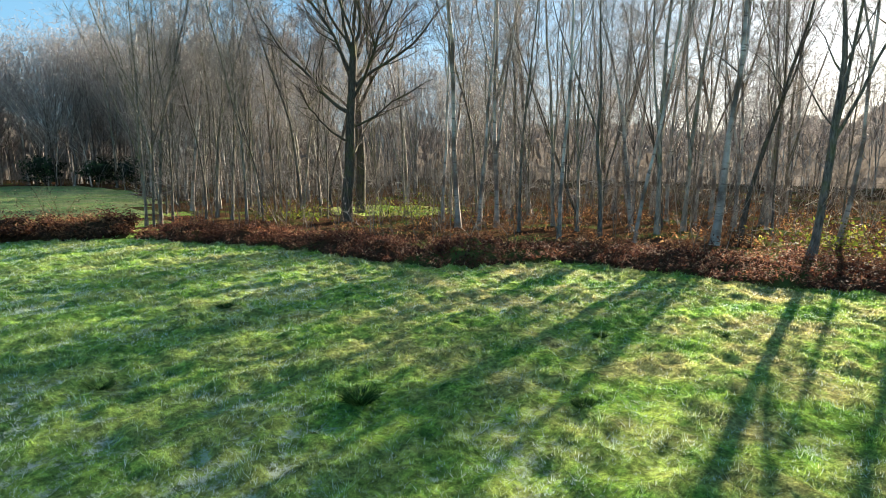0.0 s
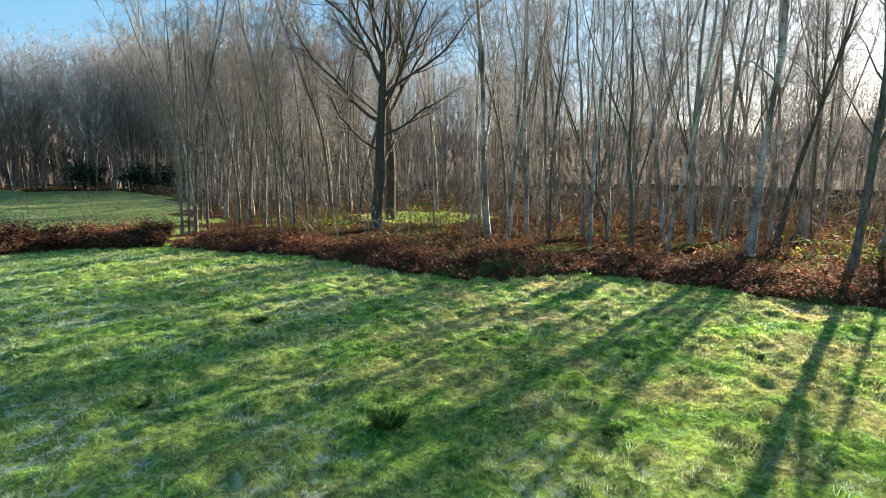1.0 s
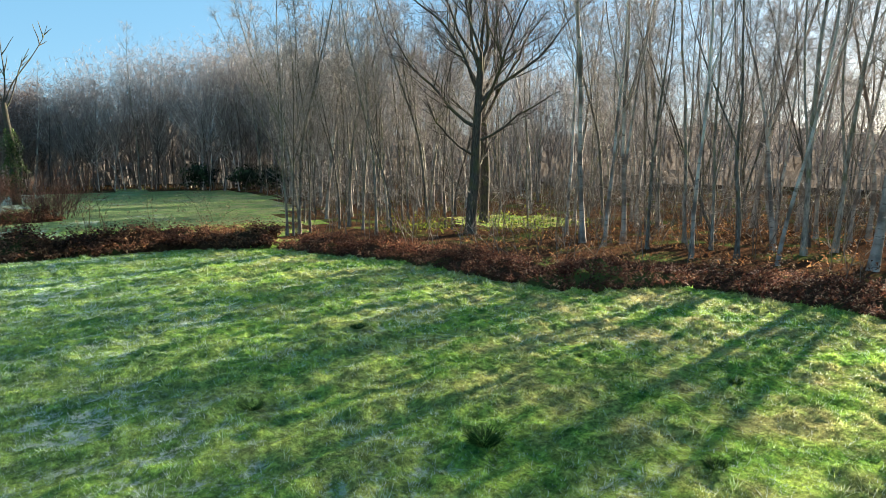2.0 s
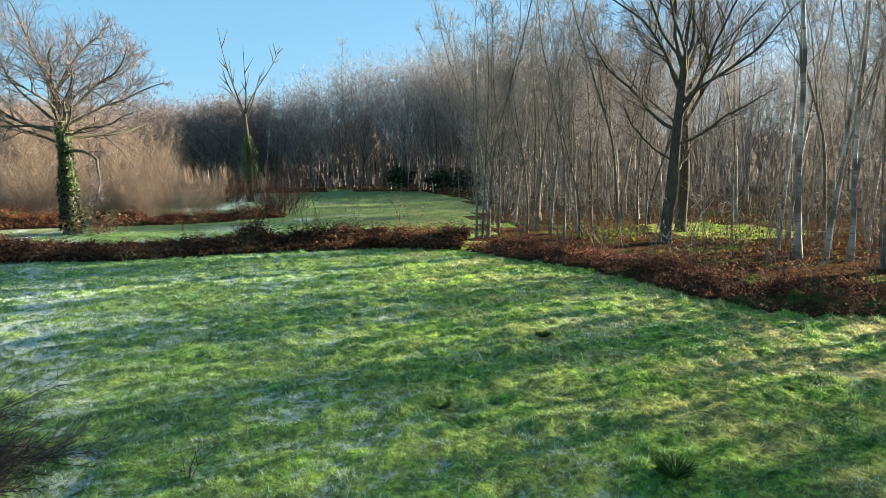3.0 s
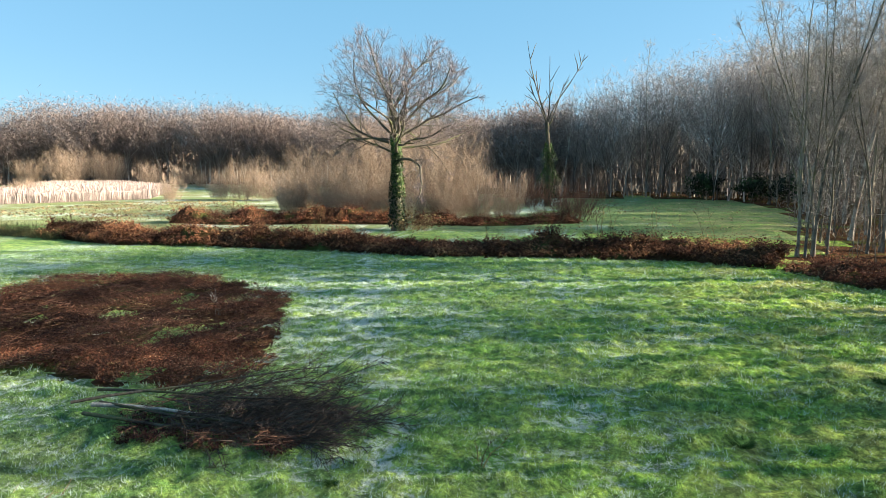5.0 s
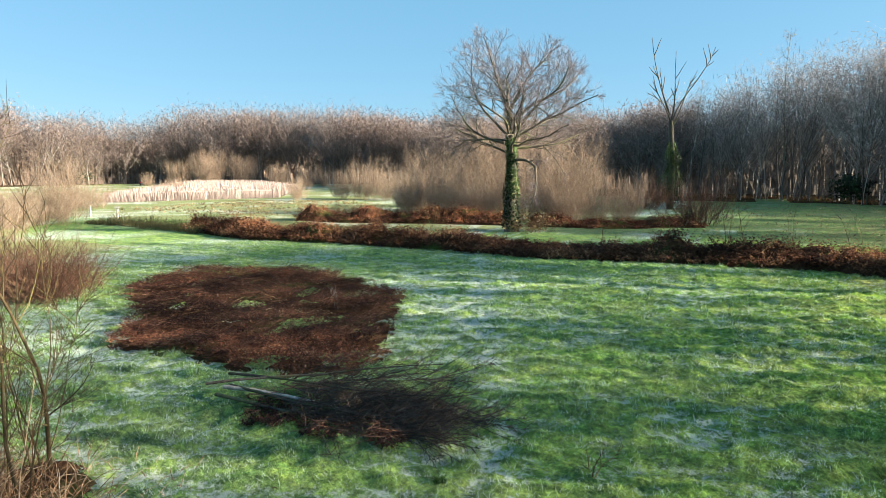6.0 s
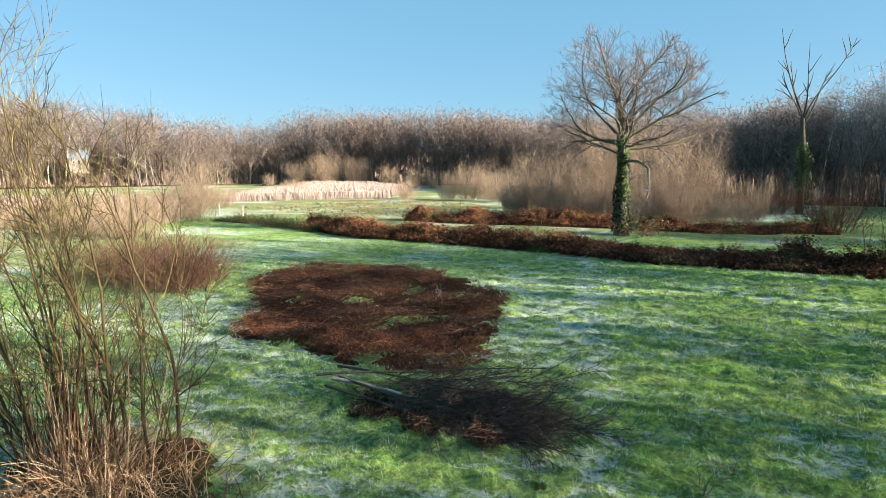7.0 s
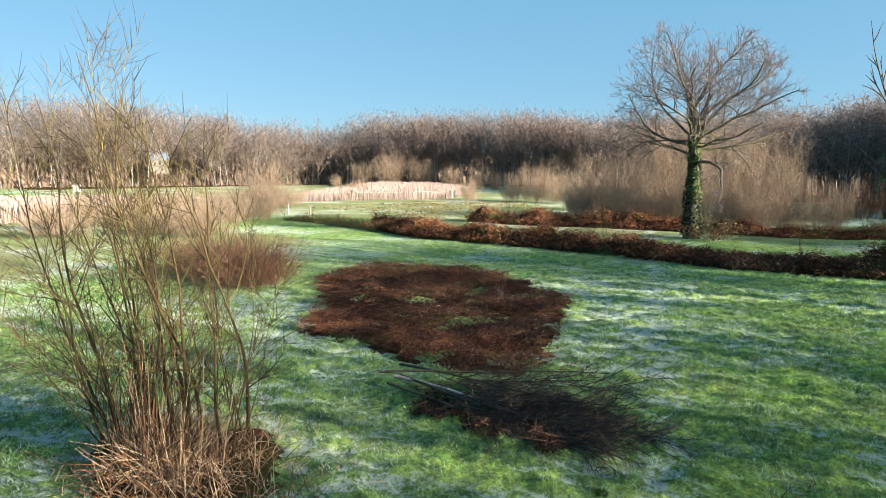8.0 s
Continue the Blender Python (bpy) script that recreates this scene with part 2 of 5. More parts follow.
BRACKEN_RED = leaf_material("maroon_bracken", [(0.0, (0.06, 0.022, 0.018)), (0.5, (0.15, 0.055, 0.035)), (0.85, (0.3, 0.12, 0.06)), (1.0, (0.48, 0.32, 0.2))])
BRACKEN_DARK = leaf_material("flattened_bracken", [(0.0, (0.022, 0.011, 0.009)), (0.6, (0.058, 0.027, 0.02)), (0.92, (0.14, 0.056, 0.032)), (1.0, (0.32, 0.22, 0.15))], 0.2)
# Brighter copy of the bracken: sunlight under the birches put into its colour.
BRACKEN_SUNLIT = leaf_material("sunlit_bracken", [(0.0, (0.08, 0.034, 0.018)), (0.5, (0.24, 0.105, 0.042)), (1.0, (0.5, 0.29, 0.13))], 0.35)
IVY = leaf_material("ivy_leaves", [(0.0, (0.012, 0.03, 0.01)), (0.7, (0.035, 0.07, 0.018)), (1.0, (0.1, 0.14, 0.05))], 0.15, 0.4)
HOLLY = leaf_material("holly_leaves", [(0.0, (0.012, 0.022, 0.012)), (1.0, (0.04, 0.065, 0.03))], 0.1, 0.4)
BRAMBLE = leaf_material("bramble_leaves", [(0.0, (0.06, 0.09, 0.015)), (0.6, (0.16, 0.2, 0.03)), (1.0, (0.3, 0.26, 0.06))], 0.4)
STRAW_LEAF = leaf_material("dead_bramble", [(0.0, (0.14, 0.09, 0.045)), (0.6, (0.34, 0.25, 0.13)), (1.0, (0.5, 0.42, 0.27))])
PALE_WOOD = bark_material("bare_wood", (0.2, 0.18, 0.16), (0.5, 0.47, 0.43), 0.0, 0.2, 10)


# ---- mesh tools ----
def mesh_of(name, verts, faces, mats, slots=None, smooth=False):
    """A mesh from arrays of points and of faces; faces may be a list of arrays with three or four corners each."""
    verts = np.asarray(verts, np.float32)
    some = [np.asarray(f, np.int32) for f in (faces if isinstance(faces, list) else [faces]) if len(f)]
    me = bpy.data.meshes.new(name)
    loops = np.concatenate([f.ravel() for f in some])
    sizes = np.concatenate([np.full(len(f), f.shape[1], np.int32) for f in some])
    me.vertices.add(len(verts))
    me.vertices.foreach_set("co", verts.ravel())
    me.loops.add(len(loops))
    me.loops.foreach_set("vertex_index", loops)
    me.polygons.add(len(sizes))
    me.polygons.foreach_set("loop_start", np.concatenate([[0], np.cumsum(sizes)[:-1]]).astype(np.int32))
    if slots is not None:
        me.polygons.foreach_set("material_index", np.asarray(slots, np.int32))
    me.polygons.foreach_set("use_smooth", np.full(len(sizes), smooth))
    for m in mats:
        me.materials.append(m)
    me.update(calc_edges=True)
    return me


class Tubes:
    """Tapered round stems along curved lines, and fine twigs that run out to a point."""

    def __init__(self):
        self.sets, self.twigs = {}, []

    def add(self, pts, rad, sides):
        self.sets.setdefault((len(pts), sides), []).append((pts, rad))

    def spray(self, g, pts, count, short, long, near, wide, r, up=0.0):
        """Twigs off the line pts, at angles of near to wide degrees."""
        x = g.uniform(0.1, 1.0, count) * (len(pts) - 1)
        i = np.minimum(x.astype(int), len(pts) - 2)
        t = pts[i + 1] - pts[i]
        p = pts[i] + t * (x - i)[:, None]
        t = t / np.linalg.norm(t, axis=1, keepdims=True)
        v = np.cross(t, g.normal(0, 1, (count, 3)))
        v /= np.linalg.norm(v, axis=1, keepdims=True)
        a = np.radians(g.uniform(near, wide, count))[:, None]
        d = t * np.cos(a) + v * np.sin(a) + (0, 0, up)
        self.twigs.append(np.concatenate([p, d * g.uniform(short, long, (count, 1)), np.full((count, 1), r)], 1))

    def mesh(self, name, mat, smooth=True, twig_mat=None):
        vs, fs, base = [], [], 0
        for (k, n), some in self.sets.items():
            p = np.array([a for a, _ in some])
            r = np.array([b for _, b in some])
            t = np.gradient(p, axis=1)
            t /= np.linalg.norm(t, axis=2, keepdims=True) + 1e-9
            ref = np.where(np.abs(t[:, :1, 2:]) > 0.8, [[[1.0, 0, 0]]], [[[0, 0, 1.0]]])
            u = np.cross(t, np.broadcast_to(ref, t.shape))
            u /= np.linalg.norm(u, axis=2, keepdims=True) + 1e-9
            w = np.cross(t, u)
            a = np.arange(n) * 2 * np.pi / n
            ring = p[:, :, None] + r[:, :, None, None] * (np.cos(a)[:, None] * u[:, :, None] + np.sin(a)[:, None] * w[:, :, None])
            vs.append(ring.reshape(-1, 3))
            i = np.arange(len(some))[:, None, None] * k * n + np.arange(k - 1)[None, :, None] * n
            j, j2 = np.arange(n)[None, None], (np.arange(n)[None, None] + 1) % n
            fs.append(base + np.stack([i + j, i + j2, i + n + j2, i + n + j], -1).reshape(-1, 4))
            base += len(vs[-1])
        if self.twigs:
            q = np.concatenate(self.twigs)
            p, d, r = q[:, :3], q[:, 3:6], q[:, 6:]
            g = np.random.default_rng(len(q))
            u = np.cross(d, g.normal(0, 1, d.shape))
            u *= r * 1.25 / (np.linalg.norm(u, axis=1, keepdims=True) + 1e-9)
            vs.append(np.stack([p + u, p - u, p + d], 1).reshape(-1, 3))
            fs.append(base + np.arange(3 * len(q)).reshape(-1, 3))
        if twig_mat:
            stems = sum(len(f) for f in fs if f.shape[1] == 4)
            return mesh_of(name, np.concatenate(vs), fs, [mat, twig_mat], [0] * stems + [1] * (sum(map(len, fs)) - stems), smooth)
        return mesh_of(name, np.concatenate(vs), fs, [mat], smooth=smooth)


def wander(g, p, d, length, k, wob, up=0.0):
    """A line of k points that sets out from p along d, swaying, bent by up."""
    pts, step = [np.array(p, float)], length / (k - 1)
    d = np.array(d, float) / np.linalg.norm(d)
    for _ in range(k - 1):
        d = d + g.normal(0, wob, 3) + (0, 0, up)
        d /= np.linalg.norm(d)
        pts.append(pts[-1] + d * step)
    return np.array(pts)


def along(pts, f):
    x = f * (len(pts) - 1)
    i = min(int(x), len(pts) - 2)
    return pts[i] + (pts[i + 1] - pts[i]) * (x - i), pts[i + 1] - pts[i]


def aside(g, d, angle, turn=None):
    """A direction that leaves d by an angle in degrees."""
    d = d / np.linalg.norm(d)
    u = np.cross(d, (0.31, 0.2, 0.93) if abs(d[2]) < 0.9 else (1, 0, 0))
    u /= np.linalg.norm(u)
    w, a = np.cross(d, u), g.uniform(0, 2 * np.pi) if turn is None else turn
    return d * math.cos(radians(angle)) + (u * math.cos(a) + w * math.sin(a)) * math.sin(radians(angle))


def part(name, mesh, parent, label=""):
    ob = new(name, mesh)
    ob.parent = parent
    return tagged(ob, label)


def sprays(g, thin, lines, per, length, r, twigs, twig_len, twig_r, up):
    """Side branches and twigs along limbs; lines: (points, size)."""
    for pts, size in lines:
        for f in g.uniform(0.15, 1.0, per):
            p, d = along(pts, f)
            ln = length * size * (1.15 - 0.6 * f) * g.uniform(0.6, 1.3)
            br = wander(g, p, aside(g, d, g.uniform(30, 60)), ln, 3, 0.2, up)
            thin.add(br, np.array([r, r * 0.7, r * 0.35]), 3)
            thin.spray(g, br, twigs, twig_len * 0.4, twig_len * 1.3, 20, 60, twig_r, up)


def slim_tree(name, seed, height, r0, bark, first=0.35, limbs=18, per=6, twigs=7, lean=(0.0, 0.0), reach=0.15, angle=38, label="", leaders=2, dead=12):
    """A tall woodland tree with no leaves: a drawn-up stem, forks that turn upright, rising limbs, fine twigs."""
    g = np.random.default_rng(seed)
    wood, thin, lines = Tubes(), Tubes(), []
    trunk = wander(g, (0, 0, -0.2), (lean[0] + g.normal(0, 0.03), lean[1] + g.normal(0, 0.03), 1), height, 16, 0.042, 0.01)
    rad = (r0 * (1 - np.linspace(0, 1, 16) ** 0.9) + 0.012) * g.uniform(0.9, 1.1, 16)
    rad[0] *= 1.4
    wood.add(trunk, rad, 8)
    stems = [(trunk, rad, first, limbs)]
    for n in range(leaders):
        f = g.uniform(0.16, 0.5)
        p, d = along(trunk, f)
        ln = height * (0.96 - f) * g.uniform(0.7, 1.0)
        pts = wander(g, p, aside(g, d, g.uniform(10, 22)), ln, 10, 0.06, 0.07)
        r = np.linspace(np.interp(f, np.linspace(0, 1, 16), rad) * g.uniform(0.5, 0.8), 0.01, 10)
        wood.add(pts, r, 6)
        stems.append((pts, r, 0.25, int(limbs * 0.5)))
    for line, size, low, count in stems:
        for n in range(count):
            f = low + (0.97 - low) * (n + g.uniform(0, 1)) / count
            p, d = along(line, f)
            ln = height * reach * (1.3 - f) * g.uniform(0.5, 1.4)
            r = max(0.009, np.interp(f, np.linspace(0, 1, len(size)), size) * g.uniform(0.22, 0.4))
            pts = wander(g, p, aside(g, d, angle * g.uniform(0.7, 1.45), n * 2.4 + g.normal(0, 0.4)), ln, 6, 0.13, 0.08)
            wood.add(pts, np.linspace(r, 0.005, 6), 4)
            lines.append((pts, min(1.0, ln / 2.2)))
        lines.append((line[-4:], 0.8))
    for _ in range(dead):  # thin dead branches low on the stem
        p, d = along(trunk, g.uniform(0.1, first + 0.1))
        low = wander(g, p, aside(g, d, g.uniform(45, 95)), g.uniform(0.5, 2.4), 4, 0.22)
        thin.add(low, np.linspace(0.012, 0.004, 4), 3)
        thin.spray(g, low, 6, 0.2, 0.7, 25, 75, 0.0045)
    sprays(g, thin, lines, per, 1.15, 0.006, twigs, 0.6, 0.0042, 0.03)
    top = tagged(new(name), label, "tree", "woodland trees")
    part("trunk", wood.mesh("trunk", bark), top)
    part("crown", thin.mesh("crown", TWIG, False), top, "fine leafless twigs")
    return top


def spread_oak(name, seed, fork, r0, profile, limbs, bark, label, lean=0.0, spare=0.42, twigs=12, up=0.02):
    """A broad oak with no leaves. profile: the crown's half width at heights; limbs: height on the stem, steepness in degrees."""
    g = np.random.default_rng(seed)
    wood, thin = Tubes(), Tubes()
    count = int(fork / 0.4) + 2
    line = wander(g, (0, 0, -0.2), (lean, 0, 1), fork + 0.2, count, 0.022, 0.0)
    rad = r0 * np.interp(line[:, 2], (-0.2, 0.4, fork * 0.55, fork), (1.7, 1.2, 0.95, 0.7))
    wood.add(line, rad, 14)
    zs, rs = zip(*profile)

    def room(p, d):
        """How far the crown reaches from p along d."""
        s = np.linspace(0.2, 14, 60)
        q = p + d * s[:, None]
        out = np.hypot(q[:, 0] - line[-1, 0], q[:, 1]) > np.interp(q[:, 2], zs, rs, 0.3, 0.0) * (1 + 0.07 * math.sin(7 * math.atan2(d[1], d[0]) + q[-1, 2]))
        return s[np.argmax(out)]

    def grow(p, d, level, ln, r):
        k = (11, 7, 4)[level]
        pts = wander(g, p, d, ln, k, (0.16, 0.16, 0.16)[level], (up, up * 1.5, 0.02)[level])
        tip = 0.03 if level == 0 else 0.007 if level == 1 else 0.004
        (wood if level < 2 else thin).add(pts, r + (tip - r) * np.linspace(0, 1, k) ** 0.8, 8 if r > 0.1 else 5 if r > 0.03 else 3)
        if level == 2:
            thin.spray(g, pts, twigs, 0.15, 0.6, 18, 55, 0.004, 0.02)
            return
        for n in range(max(4, int(ln / (spare if level == 0 else spare * 0.8)))):
            f = g.uniform(0.16, 1.0) ** 0.8
            q, e = along(pts, f)
            e = aside(g, e, g.uniform(25, 60), n * 2.4 + g.normal(0, 0.5))
            e = e + (0, 0, 0.12)
            e /= np.linalg.norm(e)
            want = ln * (0.85 - 0.5 * f) * g.uniform(0.5, 1.1) if level == 0 else g.uniform(0.5, 1.5)
            here = r + (tip - r) * f ** 0.8
            grow(q, e, level + 1, max(0.3, min(want, room(q, e))), max(0.005, here * g.uniform(0.4, 0.65)) if level == 0 else min(here * 0.7, 0.012))

    for n, (z, steep) in enumerate(limbs):
        p, d = along(line, min(1.0, (z + 0.2) / (fork + 0.2)))
        a, s = n * 2.4 + g.normal(0, 0.25), radians(steep)
        d = np.array((math.cos(a) * math.cos(s), math.sin(a) * math.cos(s), math.sin(s)))
        grow(p, d, 0, room(p, d) * g.uniform(0.94, 1.06), r0 * g.uniform(0.3, 0.42) * (1.15 if steep > 45 else 0.85))
    top = tagged(new(name), label, "tree")
    part("trunk", wood.mesh("trunk", bark), top)
    part("crown", thin.mesh("crown", OAK_TWIG, False), top, "fine leafless twigs")
    return top, line, rad


def leaves_on(g, places, normals, size):
    """Small four-cornered leaves, each tilted at random."""
    n = len(places)
    u = np.cross(normals, g.normal(0, 1, (n, 3)))
    u /= np.linalg.norm(u, axis=1, keepdims=True)
    w = np.cross(normals, u)
    s = (size * g.uniform(0.6, 1.3, n))[:, None]
    tip = normals * s * 0.35 * g.normal(0, 1, (n, 1))
    v = np.stack([places - u * s * 0.5, places + w * s * 0.4 + tip * 0.3, places + u * s * 0.6 + tip, places - w * s * 0.4], 1)
    return v.reshape(-1, 3), np.arange(4 * n).reshape(n, 4)


def ivy_on(top, seed, trunk, rad, height, count, thick=0.16):
    g = np.random.default_rng(seed)
    f = g.uniform(0.02, 1, count) ** 0.9
    z = f * height
    line = np.stack([np.interp(z, trunk[:, 2], trunk[:, c]) for c in range(3)], 1)
    a = g.uniform(0, 2 * np.pi, count)
    out = np.stack([np.cos(a), np.sin(a), g.normal(0.1, 0.3, count)], 1)
    lump = 0.9 + 0.7 * np.sin(z * 2.3 + np.cos(a * 2) * 1.5) + g.uniform(0, 1.1, count)
    r = np.interp(z, trunk[:, 2], rad) + thick * lump * np.clip(1.25 - f, 0.3, 1)
    line[:, 2] = z
    v, fc = leaves_on(g, line + out * r[:, None] * (1, 1, 0), out / np.linalg.norm(out, axis=1, keepdims=True), 0.15)
    part("ivy", mesh_of("ivy", v, fc, [IVY]), top, "dark green ivy climbing the stem")


# ---- the plan: field, ditch edge, woods ----
EDGE = np.array([(-62, 45), (-46, 37.2), (-35.5, 31.6), (-28, 29.3), (-21, 30.1), (-14, 30), (-8.5, 29.5), (-2, 30.7), (3, 31.2), (7.4, 29.6), (8.7, 26.4),
                 (11, 22.6), (12, 18), (12.9, 15.2), (15.2, 14.2), (17.3, 13.2), (17.6, 10.7), (18.4, 6.6), (19.6, 4.6), (22, -3), (27, -14), (30, -30)], float)
WOOD = np.array([(9, 32.5), (11.5, 40), (14.5, 55), (17, 75), (17, 88), (6, 99), (-8, 97), (-20, 99), (-45, 113), (-75, 138), (-112, 150), (-150, 130),
                 (-160, 90), (-175, 40), (-180, 0), (-260, 0), (-260, 260), (150, 260), (150, -60), (32, -60), (31, -30), (28, -14), (23, -3), (21, 5),
                 (20, 9), (19.5, 14.5), (15.5, 16.5), (14.5, 19), (13, 24), (11, 28)], float)


PATCH = [(-16.4, 12.8), (-19.6, 14.6), (-20.8, 17.2), (-20.4, 19.0), (-17.4, 21.2), (-12.8, 19.8), (-10.4, 18.4), (-9.1, 15.9), (-8.1, 13.5),
         (-7.2, 11.9), (-7.6, 10.4), (-9.6, 10.0), (-11.7, 10.2), (-13.6, 9.9), (-15.2, 11.2)]


def inside(x, y, poly):
    hit = np.zeros(np.shape(x), bool)
    for (x0, y0), (x1, y1) in zip(poly, np.roll(poly, -1, 0)):
        if y0 != y1:
            hit ^= ((y0 > y) != (y1 > y)) & (x < (x1 - x0) * (y - y0) / (y1 - y0) + x0)
    return hit


def waves(x, y, seed, scale, count=14):
    """Smooth uneven relief, about -1 to 1."""
    g = np.random.default_rng(seed)
    out = np.zeros(np.shape(x))
    for _ in range(count):
        a, k = g.uniform(0, 2 * np.pi), 2 * np.pi / scale * g.uniform(0.5, 1.8)
        out += np.sin((x * np.cos(a) + y * np.sin(a)) * k + g.uniform(0, 6.28))
    return out / np.sqrt(count) / 1.4


def ground_z(x, y):
    """Tussocks on the near meadow, gentle swells beyond."""
    near = np.clip(1.6 - np.hypot(x, y - 10) / 30, 0, 1)
    tuft = np.clip(waves(x, y, 5, 0.95, 20), -0.7, 1.3)
    return (0.062 * tuft + 0.034 * waves(x, y, 6, 0.5, 20) + 0.03 * waves(x, y, 8, 2.6)) * near + 0.05 * waves(x, y, 7, 9) * np.clip(np.hypot(x, y) / 40 - 0.3, 0, 1)


def build_ground():
    def axis(lo, hi):
        fine = np.arange(lo, hi, 0.15)
        far = 0.15 * (1.16 ** np.arange(1, 58) - 1) / 0.16 * 1.16
        return np.concatenate([lo - far[::-1], fine, hi + far])

    xs, ys = axis(-16, 17), axis(3, 25)
    x, y = np.meshgrid(xs, ys, indexing="ij")
    n, m = x.shape
    v = np.stack([x, y, ground_z(x, y)], -1).reshape(-1, 3)
    i, j = np.meshgrid(np.arange(n - 1), np.arange(m - 1), indexing="ij")
    a = (i * m + j).ravel()
    f = np.stack([a, a + m, a + m + 1, a + 1], -1)
    c = v[f].mean(1)
    matted = inside(c[:, 0] + 0.35 * waves(c[:, 0], c[:, 1], 3, 1.5), c[:, 1] + 0.35 * waves(c[:, 0], c[:, 1], 4, 1.5), np.array(PATCH)) & (waves(c[:, 0], c[:, 1], 41, 3.0) > -0.6) | (np.hypot(c[:, 0] + 8.6, (c[:, 1] - 4.2) * 1.2) < 1.5 + 0.3 * waves(c[:, 0], c[:, 1], 13, 1.2))
    wood = matted | inside(c[:, 0] + 1.6 * waves(c[:, 0], c[:, 1], 9, 6), c[:, 1] + 1.6 * waves(c[:, 0], c[:, 1], 10, 5), WOOD) & (np.hypot(c[:, 0] - 25.5, c[:, 1] - 35) > 4.5)
    ob = new("ground", mesh_of("ground", v, f, [TURF, LITTER, STRAW_TURF, SHADED_RIME_TURF], np.select([wood, (c[:, 1] > 38) & (c[:, 0] < -16) | (c[:, 1] < 24) & (c[:, 0] + 2 * waves(c[:, 0], c[:, 1], 12, 7) < -29), c[:, 1] > 42], [1, 2, 3], 0), True))
    tagged(ob, "rough frosted green meadow turf running into brown woodland litter", "ground", kind="structure")


build_ground()


# ---- grass ----
def scatter(g, box, count, keep):
    x, y = g.uniform(box[0], box[1], count), g.uniform(box[2], box[3], count)
    k = keep(x, y)
    return x[k], y[k]


def build_grass():
    g = np.random.default_rng(11)
    edge_poly = np.concatenate([EDGE, [(30, -60), (-62, -60)]])
    vs, fs, base = [], [], 0
    patch = np.array(PATCH)
    for box, count, size, blades, lo, hi in (((-17, 18, -1, 20), 100000, 1.0, 5, 5.5, 20), ((-30, 20, -1, 31), 80000, 1.5, 4, 19, 50), ((-20, 19, 0, 27), 9000, 1.5, 12, 5.5, 28)):
        def keep(x, y):
            d = np.hypot(x, y)
            return inside(x, y, edge_poly) & (d > lo) & (d < hi) & ~inside(x, y, patch) & (np.hypot(x + 8.8, y - 3.8) > 1.7) & (0.5 * waves(x, y, 24, 0.4) + g.normal(0, 0.4, len(x)) > -0.45)
        x, y = scatter(g, box, count, keep)
        tall = np.clip(1 + 0.5 * waves(x, y, 5, 0.95, 20) + 0.3 * waves(x, y, 22, 2.1), 0.5, 2.2)
        n = len(x)
        a = g.uniform(0, 2 * np.pi, (n, blades))
        spread = g.uniform(0, 0.1, (n, blades)) * min(size, 1.5)
        bx, by = x[:, None] + np.cos(a) * spread, y[:, None] + np.sin(a) * spread
        h = g.uniform(0.025, 0.065, (n, blades)) * tall[:, None] * size
        lean = g.uniform(0.4, 1.6, (n, blades)) * h
        w = g.uniform(0.004, 0.008, (n, blades)) * np.clip(np.hypot(x, y) / 11, 0.8, 2.4)[:, None]
        a2 = a + g.normal(0, 0.5, (n, blades))
        z = ground_z(bx, by) - 0.01
        px, py = -np.sin(a2) * w, np.cos(a2) * w
        v = np.stack([np.stack([bx - px, by - py, z], -1), np.stack([bx + px, by + py, z], -1),
                      np.stack([bx + np.cos(a2) * lean, by + np.sin(a2) * lean, z + h], -1)], 2).reshape(-1, 3)
        vs.append(v)
        fs.append(base + np.arange(len(v)).reshape(-1, 3))
        base += len(v)
    ob = new("grass", mesh_of("grass", np.concatenate(vs), np.concatenate(fs), [BLADES]))
    tagged(ob, "tussocky green grass with white frost on its blades", "grass", kind="stuff")


build_grass()


TUFT = stem_material("tussock_blades", [(0.0, (0.025, 0.06, 0.012)), (0.6, (0.06, 0.13, 0.025)), (1.0, (0.16, 0.24, 0.06))], 0.4)


def tussock(seed, wide, high):
    """A coarse tuft of long grass: blades that arch out from one root."""
    g = np.random.default_rng(seed)
    t = Tubes()
    for _ in range(230):
        a, o = g.uniform(0, 6.28), wide * 0.4 * g.uniform(0, 1) ** 0.5
        line = wander(g, (math.cos(a) * o, math.sin(a) * o, -0.03), (math.cos(a) * 0.6, math.sin(a) * 0.6, 1), high * g.uniform(0.6, 1.3), 4, 0.1, -0.22)
        t.add(line, np.linspace(0.007, 0.002, 4), 3)
    return tagged(new("grass_tussock", t.mesh("grass_tussock", TUFT, False)), "dark green tussock of long grass in the meadow", "grass", "meadow tussocks")


TUSSOCKS = [tussock(21, 0.5, 0.2), tussock(22, 0.36, 0.16)]
for n, (x, y, size) in enumerate(((4.85, 7.2, 1.0), (12.3, 5.6, 0.8), (7.2, 5.1, 0.6), (8.9, 9.8, 0.6), (2.2, 10.4, 0.7), (-1.0, 12.2, 0.6), (5.6, 14.2, 0.7), (-3.6, 7.4, 0.6), (10.4, 7.1, 0.55), (1.2, 17.5, 0.8))):
    m = pose(x, y, float(ground_z(np.array(x), np.array(y))), 0, 0, n * 71.0) @ Matrix.Diagonal((size, size, size, 1))
    if n < 2:
        TUSSOCKS[n].matrix_basis = m
    else:
        copy_thing(TUSSOCKS[n % 2], m)


